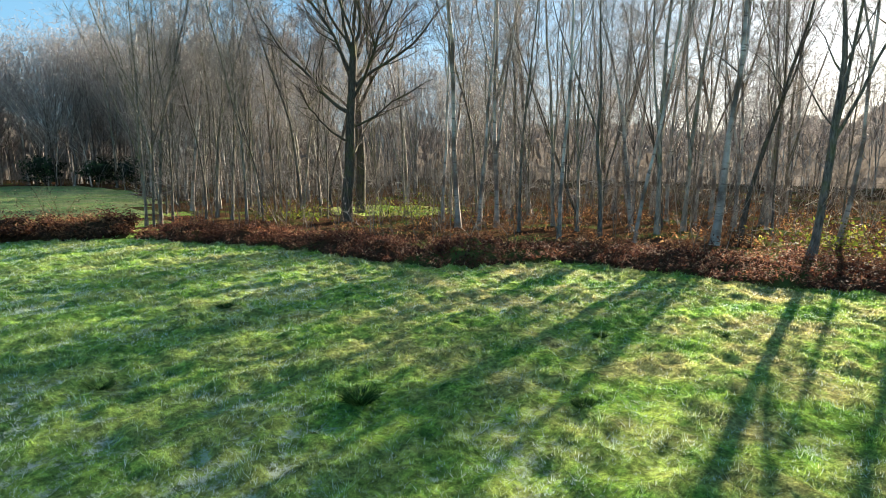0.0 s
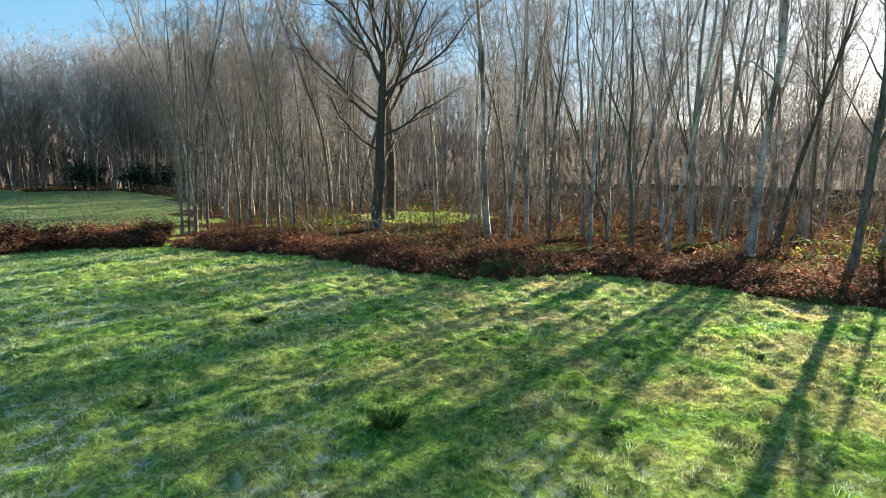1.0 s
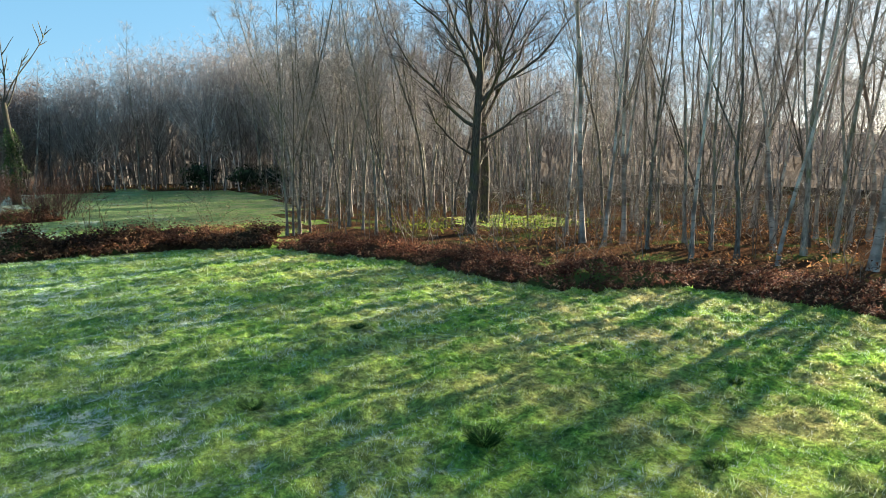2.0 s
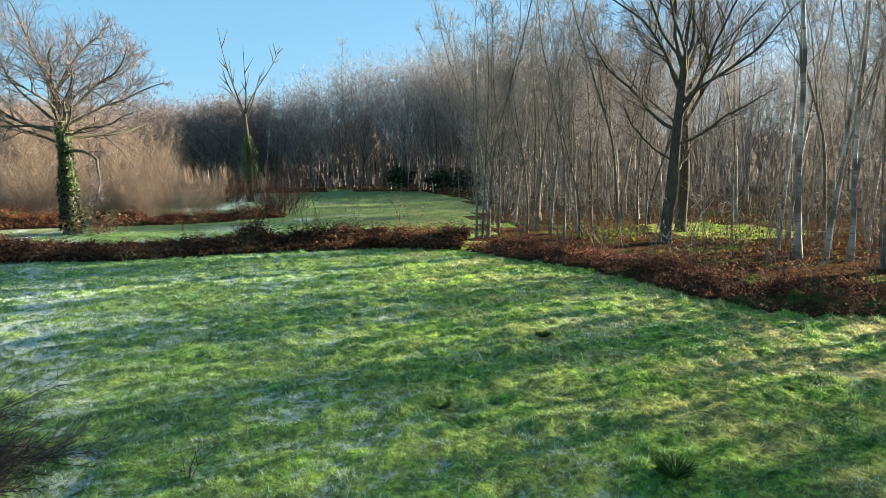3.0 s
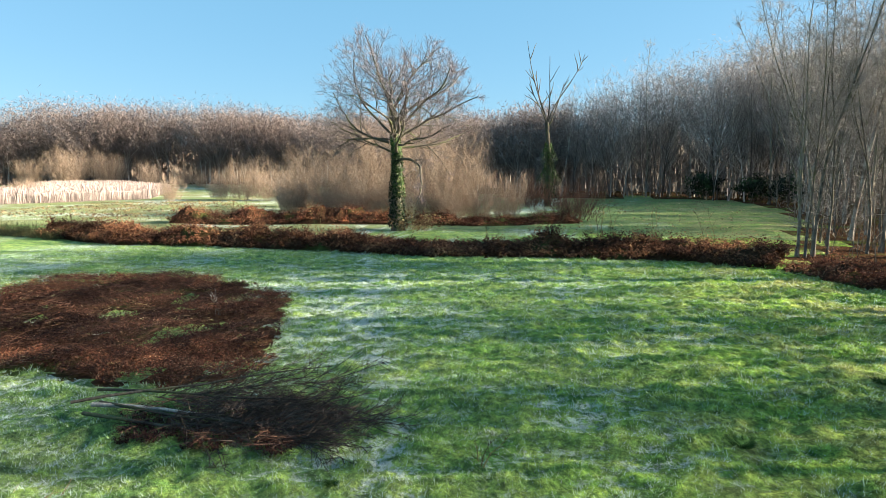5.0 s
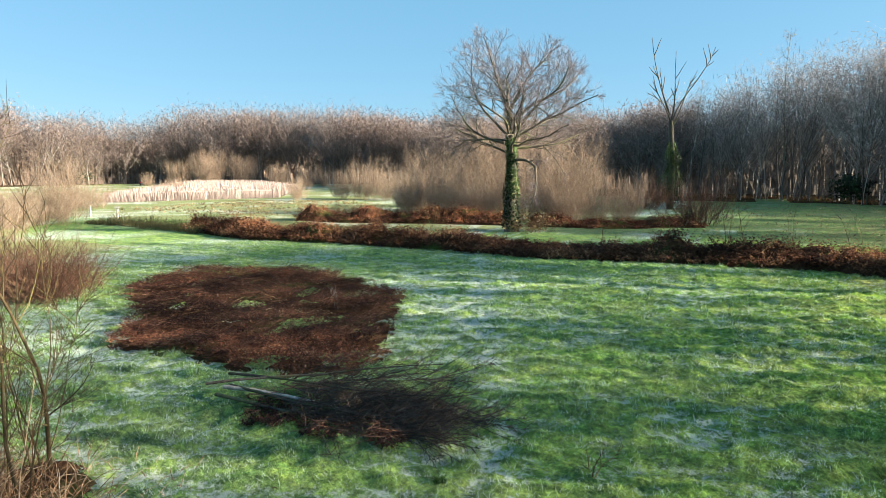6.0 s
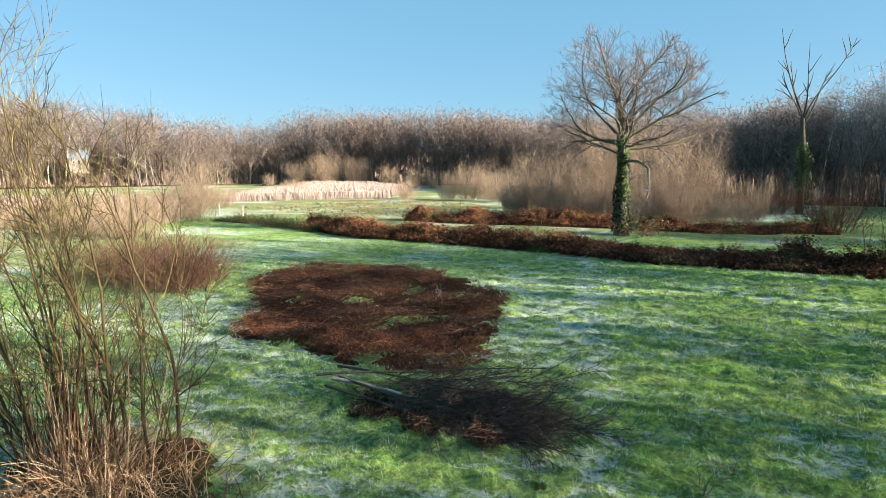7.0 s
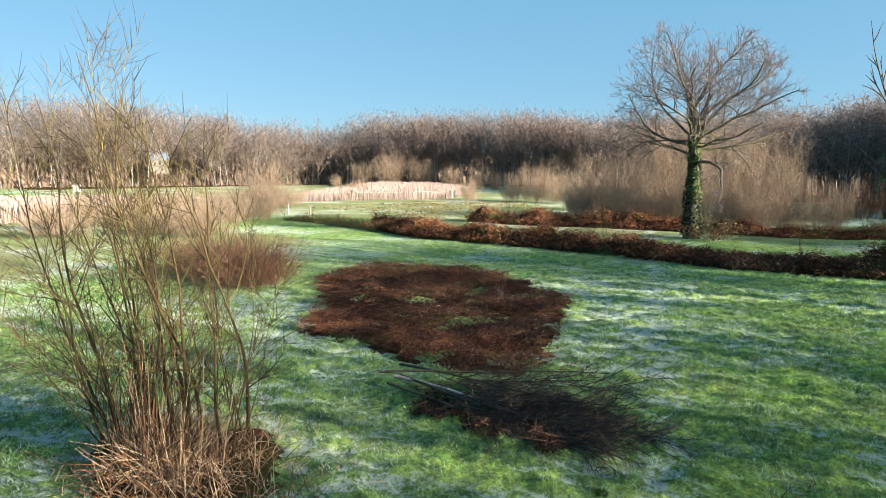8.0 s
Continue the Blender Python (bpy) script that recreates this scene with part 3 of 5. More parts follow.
# ---- bracken ----
def fronds(g, x, y, z, height, size=1.0):
    """Dead fern fronds: arching, with crumpled leaflets on both sides."""
    n, k = len(x), 6
    a = g.uniform(0, 2 * np.pi, n)
    ln = height * g.uniform(0.7, 1.25, n)
    f = np.linspace(0.25, 1.0, k)[None]
    bend = g.uniform(0.4, 1.3, n)[:, None]
    out = ln[:, None] * f * np.sin(bend * f) * 0.9
    up = ln[:, None] * f * np.cos(bend * f * 1.15)
    mid = np.stack([x[:, None] + np.cos(a)[:, None] * out, y[:, None] + np.sin(a)[:, None] * out, z[:, None] + up], -1)
    d = np.stack([np.cos(a), np.sin(a), 0 * a], -1)[:, None]
    side = np.stack([-np.sin(a), np.cos(a), 0 * a], -1)[:, None]
    vs = []
    for s in (-1, 1):
        l = (0.085 * size * (1.15 - 0.75 * f) * g.uniform(0.6, 1.4, (n, k)))[..., None]
        tip = mid + s * side * l + d * l * g.normal(0.2, 0.3, (n, k, 1)) + np.stack([0 * l[..., 0]] * 2 + [l[..., 0] * g.normal(-0.3, 0.5, (n, k))], -1)
        w = d * l * 0.34 + np.array((0, 0, 1)) * l * g.normal(0, 0.16, (n, k, 1))
        vs.append(np.stack([mid - w, mid + w, tip], 2))
    v = np.concatenate(vs).reshape(-1, 3)
    return v, np.arange(len(v)).reshape(-1, 3)


def mound(x, y, z):
    n, m = x.shape
    i, j = np.meshgrid(np.arange(n - 1), np.arange(m - 1), indexing="ij")
    a = (i * m + j).ravel()
    return np.stack([x, y, z], -1).reshape(-1, 3), np.stack([a, a + m, a + m + 1, a + 1], -1)


def bank(name, line, width, height, per, seed, label, mat=BRACKEN, size=1.0, away=1):
    """A rank of dead bracken along a line, over its own heap of fallen fronds."""
    g = np.random.default_rng(seed)
    line = np.array(line, float)
    seg = np.linalg.norm(np.diff(line, axis=0), axis=1)
    s = np.concatenate([[0], np.cumsum(seg)])
    def at(u, v):
        px, py = np.interp(u, s, line[:, 0]), np.interp(u, s, line[:, 1])
        qx, qy = np.interp(u + 0.6, s, line[:, 0]) - np.interp(u - 0.6, s, line[:, 0]), np.interp(u + 0.6, s, line[:, 1]) - np.interp(u - 0.6, s, line[:, 1])
        r = np.hypot(qx, qy) + 1e-9
        return px - qy / r * v * away, py + qx / r * v * away
    def top(u, v):
        x, y = at(u, v)
        t = np.clip(v / width, 0, 1)
        return height * (1 - 0.55 * np.clip(1 - np.abs(x + 8.5) / 5.5, 0, 1) ** 0.5) * np.clip(0.74 + 0.4 * waves(x, y, seed, 3.8) + 0.24 * waves(x, y, seed + 1, 1.2), 0.2, 1.7) * np.clip(4 * t * (1 - t) * 1.3, 0, 1) ** 0.6
    u, v = np.meshgrid(np.arange(0, s[-1], 0.3), np.linspace(-0.1, width, 10), indexing="ij")
    x, y = at(u, v)
    hv, hf = mound(x, y, ground_z(x, y) - 0.06 + 0.62 * top(u, v))
    count = int(s[-1] * width * per)
    u, v = g.uniform(0, s[-1], count), g.uniform(-0.25, width, count) ** 1.0
    x, y = at(u, v)
    fv, ff = fronds(g, x, y, ground_z(x, y) + 0.35 * top(u, np.clip(v, 0.1, width)), 0.25 + 0.62 * top(u, np.clip(v, 0.15, width - 0.1)), size)
    ob = new(name, mesh_of(name, np.concatenate([hv, fv]), [hf, ff + len(hv)], [LITTER, mat], [0] * len(hf) + [1] * len(ff)))
    return tagged(ob, label, "bracken", kind="stuff")


bank("bracken_bank", EDGE[2:10], 3.4, 1.4, 60, 31, "red-brown dead bracken bank along the ditch by the meadow", size=1.5)
bank("bracken_bank", EDGE[9:21], 3.2, 0.85, 55, 33, "red-brown dead bracken and bramble along the wood's edge", BRACKEN_RED)
bank("bracken_bank", [(-34, 42), (-26, 43.5), (-16.2, 46)], 3, 1.75, 40, 35, "rust-red bracken bank beyond the ditch", BRACKEN_RED, 1.4)
bank("bracken_bank", [(-14.5, 45.5), (-10, 46), (-6, 48), (-2, 51)], 3, 1.6, 40, 37, "rust-red bracken bank beside the ivy-clad oak", BRACKEN_RED, 1.4)


def bracken_floor(name, poly, count, height, seed, label, mat, size=1.0, heap=0.0):
    g = np.random.default_rng(seed)
    poly = np.array(poly, float)
    lo, hi = poly.min(0), poly.max(0)
    x, y = scatter(g, (lo[0], hi[0], lo[1], hi[1]), count, lambda x, y: inside(x + 0.35 * waves(x, y, 3, 1.5), y + 0.35 * waves(x, y, 4, 1.5), poly) & (waves(x, y, seed, 3.0) + g.normal(0, 0.4, len(x)) > -0.3 * (count < 6000) - 0.55 * (count >= 6000)))
    h = height * np.clip(1 + 0.5 * waves(x, y, seed + 2, 2.2), 0.35, 2)
    v, f = fronds(g, x, y, ground_z(x, y) + heap * h, h, size)
    return tagged(new(name, mesh_of(name, v, f, [mat])), label, "bracken", kind="stuff")


def fallen_stems(name, poly, count, seed, label, mat, lift=0.2, long=0.6, gate=-0.3):
    """A mat of thin dead stems lying every way."""
    g = np.random.default_rng(seed)
    poly = np.array(poly, float)
    lo, hi = poly.min(0), poly.max(0)
    x, y = scatter(g, (lo[0], hi[0], lo[1], hi[1]), count, lambda x, y: inside(x + 0.45 * waves(x, y, 3, 1.5), y + 0.45 * waves(x, y, 4, 1.5), poly) & (waves(x, y, seed, 2.2) + g.normal(0, 0.3, len(x)) > gate))
    n, t = len(x), Tubes()
    a, ln = g.uniform(0, 6.28, n), long * g.uniform(0.4, 1.5, n)
    z = ground_z(x, y) + lift * np.clip(0.7 + 0.5 * waves(x, y, 43, 2.2), 0.1, 1.6) * g.uniform(0.3, 1.3, n)
    t.twigs.append(np.stack([x, y, z, np.cos(a) * ln, np.sin(a) * ln, g.normal(0.02, 0.22, n) * ln, np.full(n, 0.006)], 1))
    return tagged(new(name, t.mesh(name, mat, False)), label, "dead stems", kind="stuff")


bracken_floor("bracken_patch", PATCH, 30000, 0.24, 41, "flattened dark red-brown dead bracken patch in frosted grass", BRACKEN_DARK, 0.5, 0.6)
RIM = [(-15, 10.8), (-14.6, 11.6), (-13, 11.0), (-10.5, 11.7), (-8.6, 13.0), (-7.2, 11.9), (-7.6, 10.2), (-9.6, 9.8), (-11.7, 10.0), (-13.8, 9.8)]
FAR_RIM = [(-19.6, 14.6), (-20.6, 17.2), (-20.2, 18.8), (-17.4, 21), (-12.8, 19.6), (-10.4, 18.2), (-12.6, 17.2), (-17, 18.4), (-18.4, 15.5)]
bracken_floor("bracken_patch", RIM, 4800, 0.32, 42, "rust-orange dead bracken along the patch's rim", BRACKEN_RED, 0.42, 0.3)
bracken_floor("bracken_patch", FAR_RIM, 4200, 0.42, 46, "maroon bracken standing along the patch's far rim", BRACKEN_RED, 0.6, 0.2)
fallen_stems("fallen_stems", PATCH, 9000, 47, "red-brown dead stems lying over flattened bracken", RED_STEM, 0.26)
fallen_stems("fallen_stems", PATCH, 9000, 48, "pale dead grass strands among the flattened bracken", STRAW_LEAF, 0.26, 0.22, 0.55)
bracken_floor("woodland_bracken", [(15, 17.5), (21, 16), (21, 6), (24, -3), (48, -3), (48, 20), (40, 34), (29, 31), (24, 28), (19, 26), (14, 26)], 5900, 0.85, 43,
              "orange-brown dead bracken under the birches", BRACKEN_SUNLIT, 1.3)


bracken_floor("brown_tufts", [(-6, 44), (8, 44), (13, 60), (15, 86), (5, 97), (-8, 95), (-12, 70), (-4, 55)], 900, 0.35, 49, "brown dead tufts scattered over the second meadow", STRAW_LEAF, 1.2)
bracken_floor("straw_tufts", [(-60, 44), (-30, 44), (-36, 56), (-48, 72), (-62, 66)], 2600, 0.3, 50, "pale dead grass tufts in the meadow before the reeds", STRAW_LEAF, 1.6)


# ---- trees ----
def stand(ob, x, y, turn=0.0, size=1.0, tilt=(0, 0)):
    return pose(x, y, float(ground_z(np.array(x), np.array(y))), tilt[0], tilt[1], turn) @ Matrix.Diagonal((size, size, size, 1))


def plant(kinds, rows, seed, grow=lambda x, y: 1.0):
    """Copies of the kinds at (x, y), each turned, sized and leaning a little differently."""
    g = np.random.default_rng(seed)
    for n, (x, y) in enumerate(rows):
        ob = kinds[n if n < len(kinds) else g.integers(len(kinds))]
        m = stand(ob, x, y, g.uniform(0, 360), g.uniform(0.85, 1.15) * grow(x, y), g.normal(0, 1.6, 2))
        if not ob.get("placed"):
            ob.matrix_basis, ob["placed"] = m, 1
        else:
            copy_thing(ob, m)


BIRCHES = [slim_tree("birch_tree", 100 + n, h, r, BIRCH, 0.4, 22, 8, 9, reach=0.16, angle=34, label="bare silver birch with black-banded white bark", leaders=1) for n, (h, r) in enumerate(((16, 0.105), (15, 0.085), (17, 0.115)))]
POLES = [slim_tree("woodland_tree", 120 + n, h, r, DARK_BARK if n % 2 else BARK, 0.32, 19, 7, 8, dead=18, reach=0.16, label="bare slender grey-barked woodland tree") for n, (h, r) in enumerate(((15, 0.075), (14, 0.06), (16.5, 0.085), (13, 0.05)))]
BACKS = [slim_tree("woodland_tree", 140 + n, h, r, BARK if n == 1 else BIRCH, 0.36, 18, 6, 7, reach=0.17, angle=36, label="bare birch deep in the wood", leaders=1, dead=6) for n, (h, r) in enumerate(((16, 0.095), (17.5, 0.09), (15, 0.08), (18, 0.105)))]

# Stems that stand at the wood's edge.
CLUMP = [(9.2, 34.2), (9.6, 34.3), (10.0, 34.6), (10.9, 35.4), (13.0, 36.3), (14.0, 34.9), (13.7, 32.1), (15.2, 33.4), (18.1, 34.2), (18.8, 33.3), (18.6, 32.1),
         (11.2, 38.6), (14.1, 37.6), (16.0, 35.7), (17.6, 36.0), (18.4, 38.6), (20.0, 34.4), (21.2, 40.0), (12.2, 41), (15.3, 41)]
FRONT = [(31.9, 34.9), (32, 32.8), (28.8, 25.5), (32.2, 22.8), (38.4, 41.5), (22.5, 20.5)]
WHITE = [(26.8, 30.6), (31.7, 30.4), (30.5, 27.0)]
plant(POLES, CLUMP + FRONT, 51)
plant(BIRCHES, WHITE, 52)
# Large single stems nearest the meadow: place, height, girth, bark, lean, forks.
SINGLE = [(23.0, 7.8, 15, 0.15, DARK_BARK, (0.2, -0.17), 2, "dark leaning forked tree at the meadow's edge"),
          (25.6, 12.3, 18, 0.17, BIRCH, (0.05, -0.04), 1, "stout silver birch with peeling white bark"),
          (29.2, 12.9, 17, 0.13, DARK_BARK, (0.08, -0.06), 2, "dark bare tree beside a stout birch"),
          (27.4, 17.4, 16, 0.11, BIRCH, (0.0, 0.02), 1, "upright silver birch at the wood's edge"),
          (27.8, 20.7, 15, 0.085, DARK_BARK, (-0.3, 0.22), 2, "dark slender tree leaning over the ditch"),
          (34.9, 14.3, 17, 0.15, BARK, (0.05, -0.03), 2, "tall grey-barked tree among bracken"),
          (45.0, 17.0, 18, 0.16, BIRCH, (0.03, 0.0), 2, "tall pale birch among bracken"),
          (24.6, 4.6, 16, 0.12, DARK_BARK, (0.06, -0.05), 2, "dark bare tree at the meadow's edge"),
          (23.6, 16.6, 15, 0.1, DARK_BARK, (0.02, 0.0), 1, "dark bare tree by the ditch"),
          (29.8, 28.2, 16, 0.1, BIRCH, (-0.02, 0.02), 1, "slim silver birch at the wood's edge")]
for n, (x, y, h, r, bark, lean, forks, label) in enumerate(SINGLE):
    ob = slim_tree("birch_tree" if bark == BIRCH else "woodland_tree", 160 + n, h, r, bark, 0.3, 20, 6, 7, lean=lean, reach=0.17, label=label, leaders=forks)
    ob.matrix_basis = stand(ob, x, y)


def woods_fill(count, box, gap, seed, taken, keep):
    """Places in the wood, no two closer than gap."""
    g = np.random.default_rng(seed)
    out = []
    for _ in range(count):
        x, y = g.uniform(box[0], box[1]), g.uniform(box[2], box[3])
        if keep(x, y) and all((x - a) ** 2 + (y - b) ** 2 > gap * gap for a, b in taken + out):
            out.append((x, y))
    return out


def in_wood(x, y):
    return bool(inside(np.array(x), np.array(y), WOOD)) and math.hypot(x - 25.5, y - 35) > 4.5


CLUMP += woods_fill(160, (9.5, 24, 33.5, 50), 1.3, 63, CLUMP, lambda x, y: in_wood(x, y) and math.hypot(x - 18.6, y - 30) > 4)[:9]
plant(POLES, CLUMP[20:], 56)
TAKEN = CLUMP + FRONT + WHITE + [q[:2] for q in SINGLE] + [(18.6, 30), (22.5, 34.8)]
NEAR = woods_fill(2200, (14, 60, -22, 66), 1.65, 61, TAKEN, lambda x, y: in_wood(x, y) and math.hypot(x, y) > 28 and (y - (x - 18) * 0.263 < 24 or math.sin(x * 91.7 + y * 37.3) > 0.1) and x < (41 if y - (x - 18) * 0.263 < 24 else 31) and not (x < 21.5 and 18 < y < 36) and not (min(abs(y - c - (x - 18) * 0.263) for c in (5, 7.6, 11.5, 20.5, 27, 35, 40, 46)) < 0.9 or 24 < x < 50 and abs(y - 30.3 - (x - 18) * 0.263) < 3.0))
plant(POLES + BIRCHES + BACKS, NEAR[:205], 53)
MID = woods_fill(500, (-26, 70, 50, 130), 3.6, 62, NEAR, lambda x, y: in_wood(x, y) and math.hypot(x, y) > 48)
plant(BACKS, sorted(MID, key=lambda q: math.hypot(*q))[:60], 54, lambda x, y: 1.0 + 0.3 * min(1, max(0, (x + 8) / 12)) * min(1, max(0, (y - 60) / 20)))

# The two dark oaks at the corner.
CORNER = ((2.6, 0.8), (3.6, 2.6), (5.4, 3.6), (7.5, 4.6), (11, 5.2), (14, 4.8), (16.5, 3.4), (18, 1.5), (18.5, 0.2))
RISING = ((3.7, 12), (4.4, 22), (5.2, 35), (6.0, 48), (6.6, 56), (7.2, 62), (7.9, 50), (8.4, 66), (8.9, 58), (9.3, 70), (9.6, 62), (9.8, 80))
oak, _, _ = spread_oak("oak_tree", 202, 9.8, 0.27, CORNER, RISING, OAK, "dark bare oak at the corner of the wood", up=0.06)
oak.matrix_basis = stand(oak, 18.6, 30.0, 40)
oak, _, _ = spread_oak("oak_tree", 207, 9.4, 0.27, [(z * 0.97, w * 0.85) for z, w in CORNER], RISING[2:11], OAK, "dark bare oak standing behind another oak", up=0.06)
oak.matrix_basis = stand(oak, 22.6, 34.8, 10)
# The lone oak with ivy.
DOME = ((3.9, 2.0), (4.6, 4.8), (5.6, 5.8), (7.2, 6.1), (8.6, 5.9), (10.2, 5.4), (12, 4.4), (13.0, 3.3), (13.6, 2.0), (13.9, 0.3))
BOUGHS = ((5.0, 14), (5.4, 10), (5.6, 6), (5.9, 20), (6.0, 22), (6.1, 9), (6.2, 12), (6.3, 26), (6.4, 34), (6.4, 4), (6.5, 16), (6.5, 24), (6.6, 45), (6.7, 55), (6.8, 40), (6.8, 64), (6.9, 58), (6.9, 76), (6.9, 50))
oak, line, girth = spread_oak("oak_tree", 211, 6.9, 0.37, DOME, BOUGHS, OAK, "lone bare oak with an ivy-covered trunk in the meadow", lean=-0.04, spare=0.4, twigs=18, up=0.005)
ivy_on(oak, 3, line, girth, 6.9, 2600, 0.1)
oak.matrix_basis = stand(oak, -14.5, 41.7, 0)


def dead_tree(name, seed, label):
    """A dead stem with a few stiff upright limbs and ivy below."""
    g = np.random.default_rng(seed)
    wood = Tubes()
    trunk = wander(g, (0, 0, -0.2), (0.01, 0, 1), 9.8, 8, 0.02)
    rad = np.linspace(0.4, 0.22, 8)
    wood.add(trunk, rad, 9)
    for tilt, turn, ln in ((14, 3.0, 9.5), (20, 2.6, 6.5), (6, 1.0, 7.5), (24, 0.2, 9.0), (34, 0.1, 6.5), (26, 3.4, 5.0)):
        d = np.array((math.sin(radians(tilt)) * math.cos(turn), math.sin(radians(tilt)) * math.sin(turn), math.cos(radians(tilt))))
        pts = wander(g, trunk[-1] - (0, 0, g.uniform(0, 1)), d, ln, 8, 0.06, 0.05)
        wood.add(pts, np.linspace(0.09, 0.025, 8), 6)
        for h in g.uniform(0.35, 0.9, 4):
            q, e = along(pts, h)
            wood.add(wander(g, q, aside(g, e, 35), g.uniform(0.6, 2.2), 4, 0.1, 0.1), np.linspace(0.06, 0.02, 4), 4)
    top = tagged(new(name), label, "tree")
    part("trunk", wood.mesh("trunk", OAK), top)
    ivy_on(top, 8, trunk, rad, 7.2, 2200, 0.55)
    return top


snag = dead_tree("dead_tree", 301, "dead tree with stiff bare limbs and ivy on its trunk")
snag.matrix_basis = stand(snag, -6.9, 73, 9)


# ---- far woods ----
# How high the far canopy must stand to fit the skyline in the camera's view, as a slope by bearing in degrees from the
# camera's ground.
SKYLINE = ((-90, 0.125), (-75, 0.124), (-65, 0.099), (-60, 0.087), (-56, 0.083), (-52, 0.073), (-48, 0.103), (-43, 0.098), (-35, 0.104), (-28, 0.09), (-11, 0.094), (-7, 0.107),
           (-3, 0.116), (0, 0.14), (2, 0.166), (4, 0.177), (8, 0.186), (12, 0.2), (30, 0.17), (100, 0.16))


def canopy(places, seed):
    """Heights of the far trees at places, fitted to the skyline in the camera's view."""
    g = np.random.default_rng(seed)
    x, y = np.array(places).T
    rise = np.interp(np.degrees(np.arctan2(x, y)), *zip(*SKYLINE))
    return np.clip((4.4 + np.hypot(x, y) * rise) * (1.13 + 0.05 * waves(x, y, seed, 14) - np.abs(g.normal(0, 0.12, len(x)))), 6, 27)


def far_woods(name, seed, places, heights, label, dome=0.2, thick=0.03, mat=None, boughs=11, fine=30):
    """Leafless trees seen from afar: pale stems, rising limbs and rounded crowns of twigs."""
    g = np.random.default_rng(seed)
    t = Tubes()
    for (x, y), h in zip(places, heights):
        trunk = wander(g, (x, y, -0.3), (g.normal(0, 0.07), g.normal(0, 0.07), 1), h * 0.74, 5, 0.07, 0.02)
        t.add(trunk, np.linspace(g.uniform(0.05, 0.1), 0.012, 5), 4)
        middle, wide = trunk[3] * 0.95 + trunk[2] * 0.05, h * dome * g.uniform(0.75, 1.3)
        for n in range(boughs):
            v = np.array((math.cos(n * 2.4), math.sin(n * 2.4), g.uniform(-0.35, 1.3)))
            v /= np.linalg.norm(v)
            tip = middle + v * (wide, wide, h * 0.37) * g.uniform(0.85, 1.05)
            f = np.clip((tip[2] / h - 0.1) * g.uniform(0.5, 0.95), 0.2, 0.9)
            p, _ = along(trunk, f)
            limb = np.array([p, p * 0.5 + tip * 0.5 - (0, 0, 0.03 * h), tip])
            t.add(limb, np.array([0.035, 0.022, 0.008]), 3)
            t.spray(g, limb, 6, h * 0.03, h * 0.075, 30, 80, thick * 1.2, 0.0)
            near = limb[1] + (limb[2] - limb[1]) * g.uniform(0, 1.15, (fine, 1)) + g.normal(0, 0.042 * h, (fine, 3))
            way = g.normal(0, 1, (fine, 3)) + (0, 0, 0.25)
            way *= g.uniform(0.5, 1.4, (fine, 1)) / np.linalg.norm(way, axis=1, keepdims=True)
            t.twigs.append(np.concatenate([near, way, np.full((fine, 1), thick)], 1))
    return tagged(new(name, t.mesh(name, FAR_STEM, False, mat or FAR_WOOD)), label, "woods", kind="stuff")


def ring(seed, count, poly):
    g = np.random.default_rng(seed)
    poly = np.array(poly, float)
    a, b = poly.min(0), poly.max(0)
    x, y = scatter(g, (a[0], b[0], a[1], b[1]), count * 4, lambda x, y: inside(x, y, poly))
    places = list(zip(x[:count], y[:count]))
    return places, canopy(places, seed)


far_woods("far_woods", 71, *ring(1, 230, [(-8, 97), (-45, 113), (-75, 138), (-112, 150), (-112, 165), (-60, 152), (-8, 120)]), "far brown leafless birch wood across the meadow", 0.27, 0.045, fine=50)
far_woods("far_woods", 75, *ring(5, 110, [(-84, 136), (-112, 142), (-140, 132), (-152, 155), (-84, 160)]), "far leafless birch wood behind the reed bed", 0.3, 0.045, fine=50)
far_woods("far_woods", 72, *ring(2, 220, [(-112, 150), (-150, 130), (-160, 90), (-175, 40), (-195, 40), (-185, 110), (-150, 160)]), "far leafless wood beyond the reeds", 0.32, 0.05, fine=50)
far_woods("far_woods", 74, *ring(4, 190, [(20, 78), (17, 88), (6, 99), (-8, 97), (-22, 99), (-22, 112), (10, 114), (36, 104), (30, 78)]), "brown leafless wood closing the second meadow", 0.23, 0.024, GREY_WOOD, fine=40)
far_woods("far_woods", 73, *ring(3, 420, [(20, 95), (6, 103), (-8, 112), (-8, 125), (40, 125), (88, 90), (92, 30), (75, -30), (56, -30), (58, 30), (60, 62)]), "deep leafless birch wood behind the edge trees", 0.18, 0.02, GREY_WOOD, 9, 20)


